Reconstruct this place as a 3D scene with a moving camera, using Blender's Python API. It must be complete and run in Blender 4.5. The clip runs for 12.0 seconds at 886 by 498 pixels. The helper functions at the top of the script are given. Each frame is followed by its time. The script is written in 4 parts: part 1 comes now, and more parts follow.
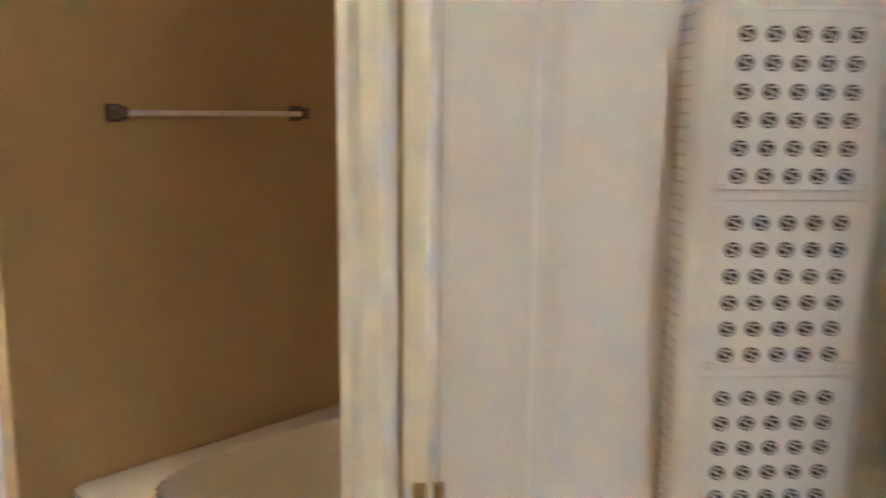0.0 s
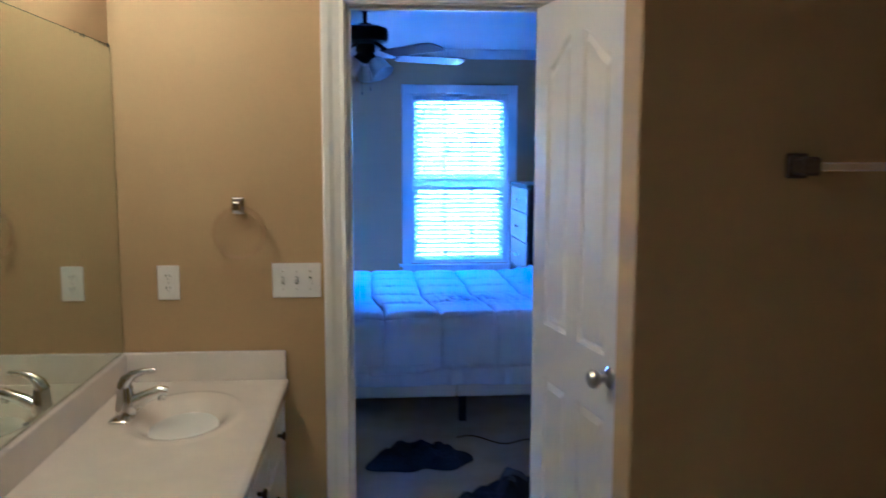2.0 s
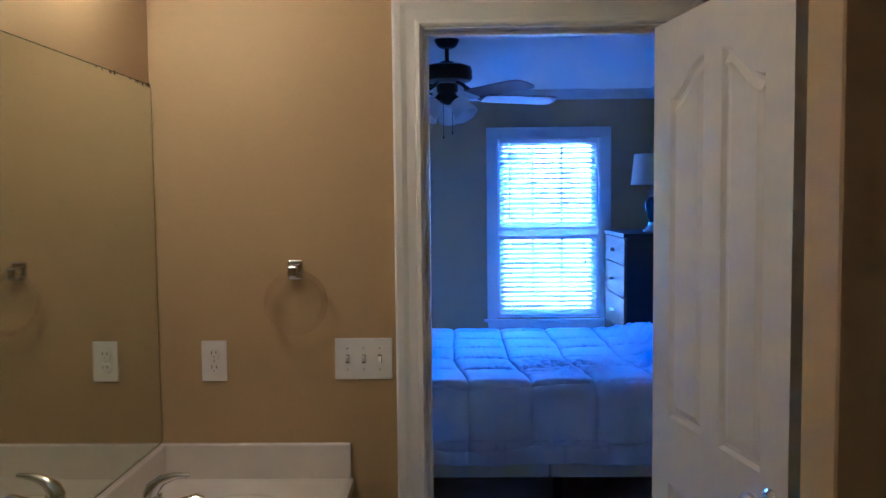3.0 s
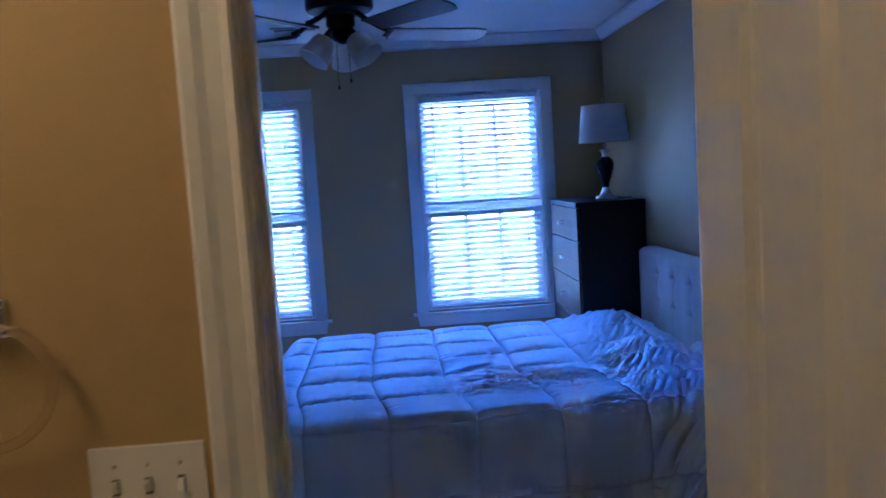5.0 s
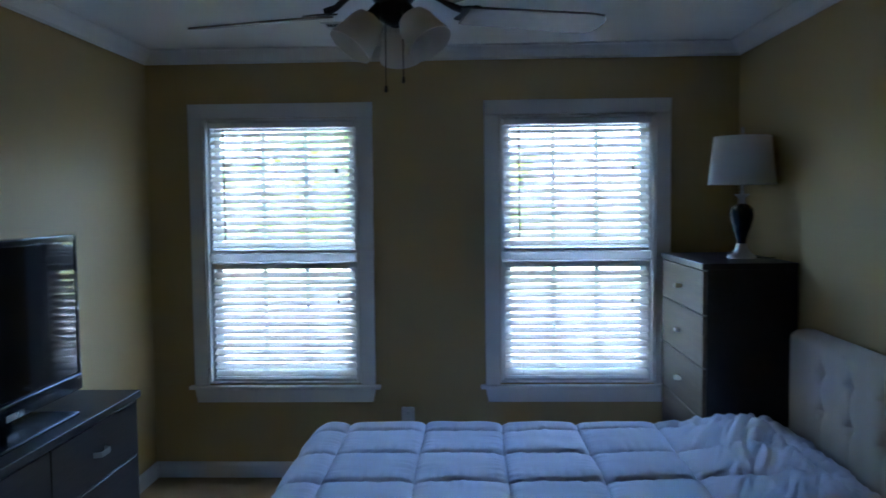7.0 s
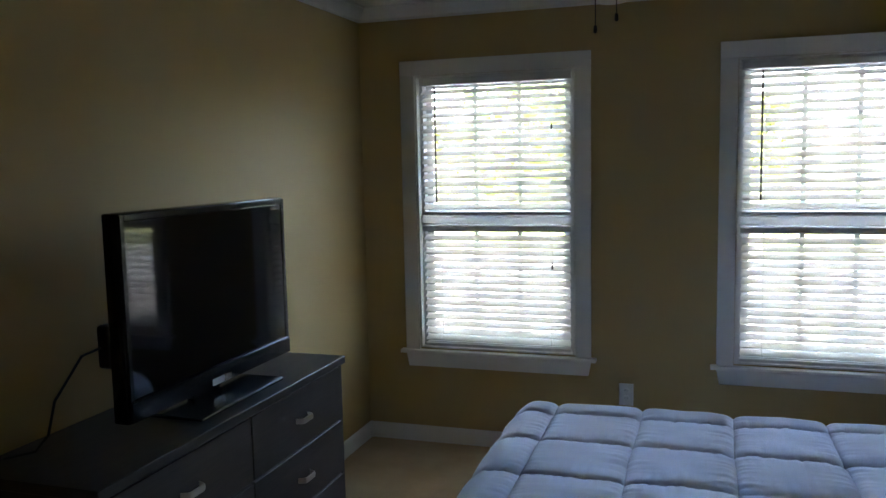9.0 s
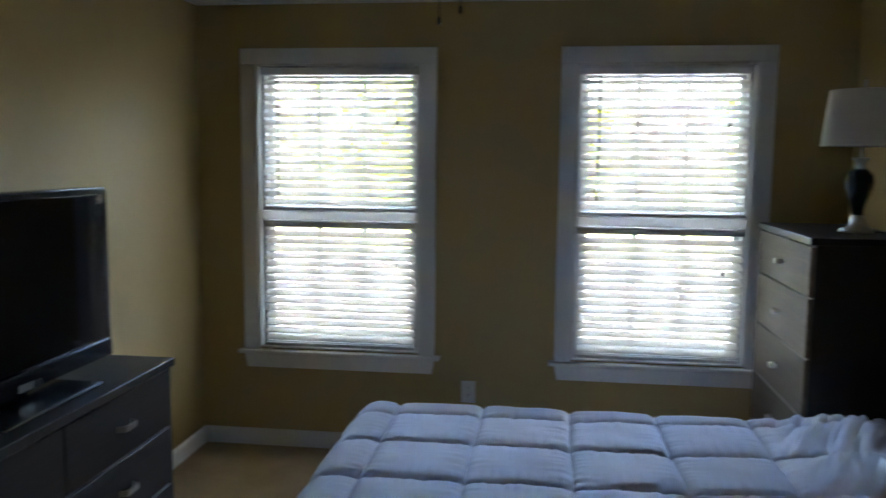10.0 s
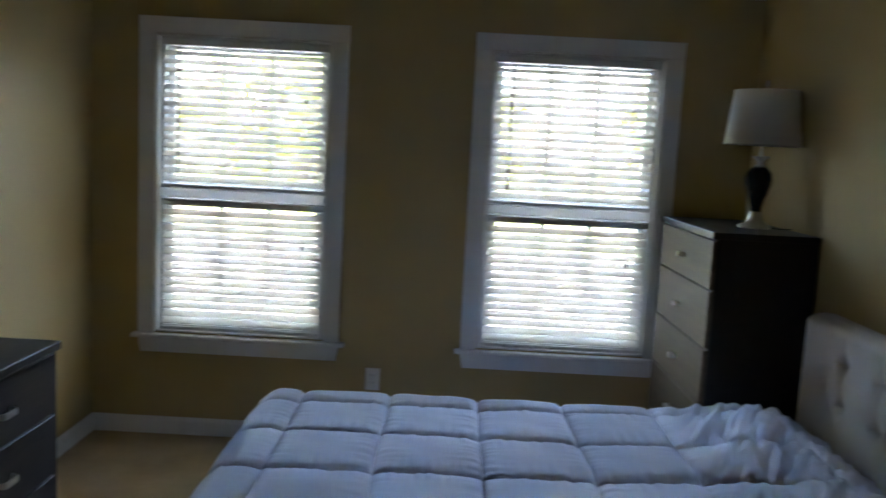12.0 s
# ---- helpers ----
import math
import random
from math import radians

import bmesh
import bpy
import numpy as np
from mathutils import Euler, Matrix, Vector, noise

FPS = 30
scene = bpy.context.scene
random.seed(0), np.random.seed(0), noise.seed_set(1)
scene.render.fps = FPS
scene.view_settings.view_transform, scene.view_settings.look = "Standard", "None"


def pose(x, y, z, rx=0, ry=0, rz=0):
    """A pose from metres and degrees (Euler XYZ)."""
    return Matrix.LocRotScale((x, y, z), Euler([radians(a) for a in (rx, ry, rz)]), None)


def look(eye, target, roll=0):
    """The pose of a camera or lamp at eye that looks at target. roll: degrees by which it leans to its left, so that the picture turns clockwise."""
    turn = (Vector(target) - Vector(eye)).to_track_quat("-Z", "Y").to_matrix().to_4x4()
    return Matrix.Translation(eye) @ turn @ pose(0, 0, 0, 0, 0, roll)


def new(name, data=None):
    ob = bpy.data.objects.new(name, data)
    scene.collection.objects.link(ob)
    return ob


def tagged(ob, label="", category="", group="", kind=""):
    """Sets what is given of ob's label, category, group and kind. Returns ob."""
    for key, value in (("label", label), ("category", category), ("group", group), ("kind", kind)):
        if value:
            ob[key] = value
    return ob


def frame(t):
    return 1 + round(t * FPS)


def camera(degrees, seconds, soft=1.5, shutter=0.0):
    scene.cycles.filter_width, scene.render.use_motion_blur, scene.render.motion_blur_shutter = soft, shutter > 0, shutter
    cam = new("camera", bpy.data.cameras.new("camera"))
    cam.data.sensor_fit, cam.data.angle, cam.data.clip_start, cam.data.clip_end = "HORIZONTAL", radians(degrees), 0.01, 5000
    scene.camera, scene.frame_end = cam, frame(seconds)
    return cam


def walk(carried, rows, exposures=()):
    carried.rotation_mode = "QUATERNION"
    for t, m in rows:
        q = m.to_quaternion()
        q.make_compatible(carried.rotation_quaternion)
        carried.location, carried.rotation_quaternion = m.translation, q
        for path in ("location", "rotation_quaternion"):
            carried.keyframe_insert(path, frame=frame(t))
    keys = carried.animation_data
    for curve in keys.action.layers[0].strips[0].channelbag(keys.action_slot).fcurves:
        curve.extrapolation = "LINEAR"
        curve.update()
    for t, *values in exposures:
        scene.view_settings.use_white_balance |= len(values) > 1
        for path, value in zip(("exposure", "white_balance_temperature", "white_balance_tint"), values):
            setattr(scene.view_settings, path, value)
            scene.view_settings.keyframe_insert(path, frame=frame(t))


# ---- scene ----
cam = camera(57.3, 12.0, shutter=0.35)
PATH = [
    (0, (0.018, 0.248, 1.541), (1.417, 1.638, 1.204), 0.5),
    (0.1, (0.010, 0.295, 1.543), (1.364, 1.728, 1.204), 0.8),
    (0.2, (-0.018, 0.352, 1.544), (1.305, 1.814, 1.205), 1.1),
    (0.3, (-0.024, 0.368, 1.538), (1.242, 1.880, 1.208), 0.5),
    (0.5, (-0.012, 0.446, 1.527), (1.127, 2.060, 1.207), 0.4),
    (1, (0.033, 0.621, 1.53), (0.894, 2.396, 1.203), 0.2),
    (1.5, (0.137, 0.801, 1.553), (0.646, 2.713, 1.262), -0.1),
    (2, (0.171, 1.007, 1.552), (0.334, 2.987, 1.316), 0.1),
    (2.5, (0.161, 1.307, 1.573), (0.162, 3.303, 1.448), -0.3),
    (2.7, (0.163, 1.388, 1.573), (0.135, 3.383, 1.452), -0.2),
    (4.5, (0.261, 2.241, 1.564), (0.229, 4.231, 1.373), -2.2),
    (5, (0.27, 2.618, 1.54), (0.39, 4.605, 1.348), -3.6),
    (5.5, (0.281, 2.94, 1.57), (0.46, 4.922, 1.366), -4.4),
    (6, (0.242, 3.218, 1.578), (0.445, 5.199, 1.389), -4.8),
    (6.5, (0.262, 3.493, 1.587), (0.429, 5.479, 1.422), -3.5),
    (7, (0.331, 3.736, 1.59), (0.259, 5.731, 1.473), -0.6),
    (7.5, (0.337, 3.892, 1.565), (0.078, 5.871, 1.445), 0.4),
    (9.3, (0.362, 4.098, 1.615), (-0.271, 5.981, 1.388), -1.4),
    (9.5, (0.369, 4.127, 1.618), (-0.226, 6.022, 1.386), -0.9),
    (10, (0.354, 4.133, 1.593), (0.099, 6.104, 1.369), 0.6),
    (10.5, (0.357, 4.128, 1.603), (0.453, 6.113, 1.382), 1.9),
    (11, (0.348, 4.125, 1.607), (0.629, 6.093, 1.388), 2.6),
    (11.5, (0.323, 4.119, 1.603), (0.606, 6.086, 1.372), 3.4),
    (12, (0.306, 4.194, 1.575), (0.298, 6.178, 1.328), 3.0),
]
EXPOSURES = [(0, 8.6, 3400, 29), (0.5, 8.6, 3200, 25), (1.5, 7.5, 3200, 27), (2.5, 6.45, 3270, 32), (4.5, 6.0, 3580, 36), (5.5, 5.6, 3850, 33), (6.5, 5.4, 4500, 19), (7.5, 5.25, 5700, 15), (9.5, 5.5, 6600, 17), (12, 5.4, 6600, 17)]
walk(cam, [(t, look(eye, target, roll)) for t, eye, target, roll in PATH], EXPOSURES)

# ---- world, sun, exposure are set with the walk above ----
world = bpy.data.worlds.new("sky")
scene.world = world
world.use_nodes = True
wn = world.node_tree
wn.nodes.clear()
sky = wn.nodes.new("ShaderNodeTexSky")
sky.sky_type, sky.sun_disc = "NISHITA", False
sky.sun_elevation, sky.sun_rotation = radians(48), radians(150)
sky.air_density, sky.dust_density = 1.0, 1.5
back = wn.nodes.new("ShaderNodeBackground")
back.inputs["Strength"].default_value = 0.15
wout = wn.nodes.new("ShaderNodeOutputWorld")
wn.links.new(sky.outputs[0], back.inputs[0])
wn.links.new(back.outputs[0], wout.inputs[0])
sun = new("sun", bpy.data.lights.new("sun", "SUN"))
sun.data.energy, sun.data.angle, sun.data.color = 2.3, radians(0.5), (1.0, 0.95, 0.86)
# the sun stands behind the house, so no beam falls through the windows
sun.matrix_world = look((0, 0, 12), (4.0, 7.0, 3.0))


# ---- materials ----
def mat(name, color, rough=0.5, metal=0.0, vary=0.08, grain=60.0, bump=0.05, stain=3.0, stretch=(1, 1, 1), color2=None, coat=0.0, spec=0.5, trans=0.0, rand=0.0, depth=0.002):
    """A surface with variation at two scales: broad stains and fine grain, with relief."""
    m = bpy.data.materials.new(name)
    m.use_nodes = True
    nt = m.node_tree
    b = nt.nodes["Principled BSDF"]
    tc = nt.nodes.new("ShaderNodeTexCoord")
    mp = nt.nodes.new("ShaderNodeMapping")
    mp.inputs["Scale"].default_value = stretch
    nt.links.new(tc.outputs["Object"], mp.inputs[0])
    n1, n2 = nt.nodes.new("ShaderNodeTexNoise"), nt.nodes.new("ShaderNodeTexNoise")
    for n, s, d in ((n1, stain, 4), (n2, grain, 3)):
        n.inputs["Scale"].default_value, n.inputs["Detail"].default_value = s, d
        nt.links.new(mp.outputs[0], n.inputs["Vector"])
    mixn = nt.nodes.new("ShaderNodeMath")
    mixn.operation = "ADD"
    nt.links.new(n1.outputs[0], mixn.inputs[0])
    nt.links.new(n2.outputs[0], mixn.inputs[1])
    half = nt.nodes.new("ShaderNodeMapRange")
    half.inputs[1].default_value, half.inputs[2].default_value = 0.6, 1.4
    nt.links.new(mixn.outputs[0], half.inputs[0])
    ramp = nt.nodes.new("ShaderNodeMix")
    ramp.data_type = "RGBA"
    lo = color2 or tuple(c * (1 - vary * 1.4) for c in color)
    hi = color if color2 else tuple(min(1, c * (1 + vary)) for c in color)
    ramp.inputs[6].default_value, ramp.inputs[7].default_value = (*lo, 1), (*hi, 1)
    nt.links.new(half.outputs[0], ramp.inputs[0])
    out = ramp.outputs[2]
    if rand:
        info = nt.nodes.new("ShaderNodeObjectInfo")
        hsv = nt.nodes.new("ShaderNodeHueSaturation")
        mr = nt.nodes.new("ShaderNodeMapRange")
        mr.inputs[3].default_value, mr.inputs[4].default_value = 1 - rand, 1 + rand
        nt.links.new(info.outputs["Random"], mr.inputs[0])
        nt.links.new(mr.outputs[0], hsv.inputs["Value"])
        nt.links.new(out, hsv.inputs["Color"])
        out = hsv.outputs[0]
    nt.links.new(out, b.inputs["Base Color"])
    rr = nt.nodes.new("ShaderNodeMapRange")
    rr.inputs[3].default_value, rr.inputs[4].default_value = max(0.02, rough - 0.06), min(1, rough + 0.06)
    nt.links.new(n1.outputs[0], rr.inputs[0])
    nt.links.new(rr.outputs[0], b.inputs["Roughness"])
    b.inputs["Metallic"].default_value = metal
    b.inputs["Specular IOR Level"].default_value = spec
    b.inputs["Coat Weight"].default_value = coat
    b.inputs["Transmission Weight"].default_value = trans
    if bump:
        bp = nt.nodes.new("ShaderNodeBump")
        bp.inputs["Strength"].default_value, bp.inputs["Distance"].default_value = bump, depth
        nt.links.new(n2.outputs[0], bp.inputs["Height"])
        nt.links.new(bp.outputs[0], b.inputs["Normal"])
    return m


def glow(name, color, strength):
    m = bpy.data.materials.new(name)
    m.use_nodes = True
    b = m.node_tree.nodes["Principled BSDF"]
    b.inputs["Base Color"].default_value = (0.9, 0.9, 0.9, 1)
    b.inputs["Emission Color"].default_value, b.inputs["Emission Strength"].default_value = (*color, 1), strength
    return m


def see_through(name, color, rough=0.0, ior=1.45):
    m = bpy.data.materials.new(name)
    m.use_nodes = True
    b = m.node_tree.nodes["Principled BSDF"]
    b.inputs["Base Color"].default_value = (*color, 1)
    b.inputs["Transmission Weight"].default_value, b.inputs["Roughness"].default_value = 1.0, rough
    b.inputs["IOR"].default_value = ior
    return m


def cloth_sheer(name, color, share=0.35):
    """Thin cloth or plastic that lets part of the light through."""
    m = mat(name, color, 0.8, vary=0.03, grain=500, bump=0.15, stain=6)
    nt = m.node_tree
    tl = nt.nodes.new("ShaderNodeBsdfTranslucent")
    tl.inputs[0].default_value = (*color, 1)
    mx = nt.nodes.new("ShaderNodeMixShader")
    mx.inputs[0].default_value = share
    o = nt.nodes["Material Output"]
    nt.links.new(nt.nodes["Principled BSDF"].outputs[0], mx.inputs[1])
    nt.links.new(tl.outputs[0], mx.inputs[2])
    nt.links.new(mx.outputs[0], o.inputs[0])
    return m


M_TAN = mat("tan_wall_paint", (0.46, 0.338, 0.145), 0.62, vary=0.03, grain=260, bump=0.12, stain=1.6, spec=0.35)
M_OLIVE = mat("olive_tan_bath_paint", (0.455, 0.337, 0.074), 0.62, vary=0.03, grain=260, bump=0.12, stain=1.6, spec=0.35)
M_CEIL = mat("ceiling_paint", (0.78, 0.77, 0.74), 0.9, vary=0.04, grain=140, bump=0.5, stain=2, depth=0.004, spec=0.2)
M_TRIM = mat("white_trim_paint", (0.78, 0.77, 0.74), 0.35, vary=0.02, grain=90, bump=0.04, stain=2)
M_DOORP = mat("white_door_paint", (0.76, 0.74, 0.71), 0.38, vary=0.03, grain=60, bump=0.10, stain=3, stretch=(1, 6, 0.4))
M_CARPET = mat("beige_carpet", (0.54, 0.41, 0.26), 0.95, vary=0.22, grain=330, bump=1.0, stain=4, depth=0.008, spec=0.1)
M_VINYL = mat("light_vinyl_floor", (0.55, 0.52, 0.47), 0.35, vary=0.08, grain=25, bump=0.05, stain=4)
M_MARBLE = mat("cream_cultured_marble", (0.76, 0.70, 0.60), 0.18, vary=0.05, grain=14, bump=0.0, stain=3, coat=0.4)
M_TUB = mat("white_tub_acrylic", (0.74, 0.70, 0.64), 0.2, vary=0.03, grain=10, bump=0.0, stain=2, coat=0.4)
M_PLATE = mat("white_plate_plastic", (0.80, 0.78, 0.74), 0.3, vary=0.02, grain=40, bump=0.0)
M_SLOT = mat("dark_slot", (0.02, 0.02, 0.02), 0.6, bump=0.0)
M_CHROME = mat("chrome", (0.75, 0.75, 0.76), 0.10, 1.0, vary=0.02, grain=80, bump=0.01)
M_TARN = mat("tarnished_metal", (0.17, 0.14, 0.10), 0.45, 0.8, vary=0.3, grain=120, bump=0.08)
M_NICKEL = mat("brushed_nickel", (0.55, 0.53, 0.50), 0.28, 1.0, vary=0.06, grain=200, bump=0.04)
M_BRASS = mat("worn_brass", (0.45, 0.33, 0.14), 0.35, 1.0, vary=0.2, grain=90, bump=0.05)
M_BRONZE = mat("dark_bronze", (0.035, 0.028, 0.024), 0.38, 0.7, vary=0.15, grain=120, bump=0.05)
M_BLADE = mat("fan_blade_walnut", (0.11, 0.075, 0.055), 0.30, vary=0.3, grain=40, bump=0.06, stretch=(1, 1, 1), coat=0.3)
M_FROST = cloth_sheer("frosted_glass_shade", (0.90, 0.88, 0.85), 0.30)
M_SHADE = cloth_sheer("white_linen_shade", (0.78, 0.76, 0.72), 0.35)
M_SLAT = cloth_sheer("white_slat", (0.84, 0.825, 0.79), 0.38)
M_RAIL = cloth_sheer("white_sash_vinyl", (0.80, 0.80, 0.79), 0.35)
M_VINYLW = mat("white_window_vinyl", (0.78, 0.78, 0.77), 0.4, vary=0.03, grain=60, bump=0.02)


def thin_pane(name):
    """A thin window pane: straight through, with mirror gloss that grows at grazing angles."""
    m = bpy.data.materials.new(name)
    m.use_nodes = True
    nt = m.node_tree
    nt.nodes.remove(nt.nodes["Principled BSDF"])
    fr, tp, gl, mx = (nt.nodes.new(k) for k in ("ShaderNodeFresnel", "ShaderNodeBsdfTransparent", "ShaderNodeBsdfGlossy", "ShaderNodeMixShader"))
    gl.inputs["Roughness"].default_value = 0.0
    tp.inputs[0].default_value = (0.97, 0.98, 0.97, 1)
    nt.links.new(fr.outputs[0], mx.inputs[0])
    nt.links.new(tp.outputs[0], mx.inputs[1])
    nt.links.new(gl.outputs[0], mx.inputs[2])
    nt.links.new(mx.outputs[0], nt.nodes["Material Output"].inputs[0])
    return m


M_GLASS = thin_pane("window_glass")
M_CLEAR = see_through("clear_acrylic", (0.96, 0.90, 0.76), 0.12, 1.49)
M_MIRROR = mat("mirror_silver", (0.74, 0.78, 0.60), 0.0, 1.0, vary=0.0, grain=5, bump=0.0)
M_MEDGE = mat("mirror_tarnish", (0.03, 0.03, 0.025), 0.5, bump=0.0)
M_QUILT = mat("white_comforter_cotton", (0.69, 0.74, 0.89), 0.85, vary=0.04, grain=420, bump=0.25, stain=5, spec=0.2)
M_SHEET = mat("white_sheet_cotton", (0.74, 0.75, 0.77), 0.85, vary=0.04, grain=300, bump=0.25, stain=5, spec=0.2)
M_LINEN = mat("oatmeal_linen", (0.62, 0.58, 0.53), 0.9, vary=0.08, grain=520, bump=0.5, stain=4, spec=0.2)
M_BASEF = mat("pale_bed_base_fabric", (0.72, 0.70, 0.67), 0.9, vary=0.06, grain=300, bump=0.4, spec=0.2)
M_BLACK = mat("black_metal", (0.015, 0.015, 0.016), 0.45, 0.2, bump=0.03)
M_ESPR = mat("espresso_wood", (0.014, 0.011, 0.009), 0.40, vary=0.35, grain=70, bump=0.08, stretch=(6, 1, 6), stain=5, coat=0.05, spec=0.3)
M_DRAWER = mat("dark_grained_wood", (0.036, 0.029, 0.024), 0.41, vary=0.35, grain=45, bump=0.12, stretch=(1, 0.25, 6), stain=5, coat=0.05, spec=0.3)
# brown wood, lightened in its colour by the window light the fronts reflect
M_FRONT = mat("brown_drawer_wood_with_sheen", (0.105, 0.074, 0.048), 0.54, vary=0.3, grain=40, bump=0.12, stretch=(1, 0.22, 7), stain=4, spec=0.25)
M_TVB = mat("gloss_black_plastic", (0.006, 0.006, 0.007), 0.18, vary=0.0, grain=30, bump=0.0, spec=0.2)
M_SCREEN = mat("tv_screen_glass", (0.002, 0.002, 0.003), 0.03, vary=0.0, grain=5, bump=0.0, spec=0.4)
M_CERAM = mat("teal_ceramic_glaze", (0.018, 0.035, 0.055), 0.22, vary=0.25, grain=30, bump=0.05, coat=0.6)
M_DENIM = mat("navy_denim", (0.022, 0.030, 0.062), 0.95, vary=0.4, grain=160, bump=0.8, stain=9, spec=0.1, depth=0.004)
M_DENIMG = mat("grey_denim", (0.10, 0.11, 0.15), 0.95, vary=0.4, grain=160, bump=0.8, stain=9, spec=0.1, depth=0.004)
M_RUBBER = mat("black_rubber", (0.012, 0.012, 0.012), 0.6, bump=0.0)
M_HEATER = mat("white_enamel", (0.72, 0.70, 0.66), 0.35, vary=0.03, grain=50, bump=0.05)
M_BULB = glow("warm_bulb", (1.0, 0.55, 0.09), 1.85)
M_DOME = glow("warm_dome_glass", (1.0, 0.59, 0.14), 0.30)
M_GRASS = mat("lawn", (0.16, 0.17, 0.07), 0.95, vary=0.4, grain=30, bump=0.6, stain=0.7, spec=0.1)
M_ROAD = mat("pale_concrete_drive", (0.34, 0.325, 0.30), 0.9, vary=0.3, grain=6, bump=0.2, stain=0.5)
M_BARK = mat("bark", (0.13, 0.10, 0.075), 0.95, vary=0.35, grain=16, bump=0.8, stretch=(3, 3, 0.5), stain=4)
M_SIDING = mat("pale_siding", (0.52, 0.50, 0.47), 0.8, vary=0.05, grain=20, bump=0.1, stain=1)


def leafy(name, color):
    m = mat(name, color, 0.6, vary=0.35, grain=8, bump=0.0, stain=1.2)
    nt = m.node_tree
    tl = nt.nodes.new("ShaderNodeBsdfTranslucent")
    tl.inputs[0].default_value = (color[0] * 2.2, color[1] * 2.0, color[2] * 0.8, 1)
    mx = nt.nodes.new("ShaderNodeMixShader")
    mx.inputs[0].default_value = 0.4
    nt.links.new(nt.nodes["Principled BSDF"].outputs[0], mx.inputs[1])
    nt.links.new(tl.outputs[0], mx.inputs[2])
    nt.links.new(mx.outputs[0], nt.nodes["Material Output"].inputs[0])
    return m


M_LEAF = leafy("spring_leaves", (0.12, 0.17, 0.035))
M_LEAF2 = leafy("olive_leaves", (0.17, 0.19, 0.06))

# ---- building helpers ----
ORIGIN = {}


def thing(name, at, label, category, group="", kind=""):
    ob = new(name)
    ob.location = at
    ob.empty_display_size = 0.1
    ORIGIN[ob.name] = Vector(at)
    return tagged(ob, label, category, group, kind)


def part(name, bm, material, parent=None, label="", smooth=False):
    """Links a bmesh, given in world coordinates, as one mesh under a thing or a part."""
    at = ORIGIN.get(parent.name, Vector()) if parent else Vector()
    if at.length:
        bmesh.ops.translate(bm, verts=bm.verts, vec=-at)
    bmesh.ops.recalc_face_normals(bm, faces=bm.faces)
    me = bpy.data.meshes.new(name)
    bm.to_mesh(me)
    bm.free()
    me.materials.append(material)
    if smooth:
        me.shade_smooth()
        me.set_sharp_from_angle(angle=radians(40))
    ob = new(name, me)
    if parent:
        ob.parent = parent
        ORIGIN[ob.name] = at
    if label:
        ob["label"] = label
    return ob


def structure(name, bm, material, label="", category="", smooth=False):
    ob = part(name, bm, material, None, label, smooth)
    return tagged(ob, label, category, "", "structure")


def box(x0, x1, y0, y1, z0, z1, bevel=0.0, bm=None, segs=1):
    own = bmesh.new()
    bmesh.ops.create_cube(own, size=1.0)
    for v in own.verts:
        v.co = Vector((x0 if v.co.x < 0 else x1, y0 if v.co.y < 0 else y1, z0 if v.co.z < 0 else z1))
    if bevel:
        bmesh.ops.bevel(own, geom=list(own.edges), offset=bevel, segments=segs, affect="EDGES", profile=0.5)
    return join(bm, own)


def join(bm, own):
    if bm is None:
        return own
    me = bpy.data.meshes.new("join")
    own.to_mesh(me)
    own.free()
    bm.from_mesh(me)
    bpy.data.meshes.remove(me)
    return bm


def lathe(profile, at=(0, 0, 0), seg=32, bm=None, axis="z", twist=None):
    """Turns a profile of (radius, height) round an axis through at."""
    own = bmesh.new()
    rings = []
    for r, h in profile:
        ring = []
        for k in range(seg):
            a = 2 * math.pi * k / seg
            rr = r if twist is None else twist(r, h, a)
            c = (rr * math.cos(a), rr * math.sin(a), h)
            if axis == "x":
                c = (h, rr * math.cos(a), rr * math.sin(a))
            elif axis == "y":
                c = (rr * math.sin(a), h, rr * math.cos(a))
            ring.append(own.verts.new(c))
        rings.append(ring)
    for a, b in zip(rings, rings[1:]):
        for k in range(seg):
            own.faces.new((a[k], a[(k + 1) % seg], b[(k + 1) % seg], b[k]))
    for ring in (rings[0], rings[-1]):
        if (ring[0].co - ring[seg // 2].co).length > 1e-4:
            own.faces.new(ring)
    bmesh.ops.translate(own, verts=own.verts, vec=at)
    return join(bm, own)


def tube(points, radius, seg=8, bm=None):
    """A round rod along a line of points; radius a number or one per point."""
    own = bmesh.new()
    pts = [Vector(p) for p in points]
    rad = radius if isinstance(radius, (list, tuple)) else [radius] * len(pts)
    rings = []
    side = None
    for i, p in enumerate(pts):
        d = (pts[min(i + 1, len(pts) - 1)] - pts[max(i - 1, 0)]).normalized()
        if side is None:
            side = d.orthogonal().normalized()
        side = (side - d * side.dot(d)).normalized()
        up = d.cross(side)
        rings.append([own.verts.new(p + rad[i] * (math.cos(a) * side + math.sin(a) * up)) for a in (2 * math.pi * k / seg for k in range(seg))])
    for a, b in zip(rings, rings[1:]):
        for k in range(seg):
            own.faces.new((a[k], a[(k + 1) % seg], b[(k + 1) % seg], b[k]))
    own.faces.new(rings[0])
    own.faces.new(rings[-1])
    return join(bm, own)


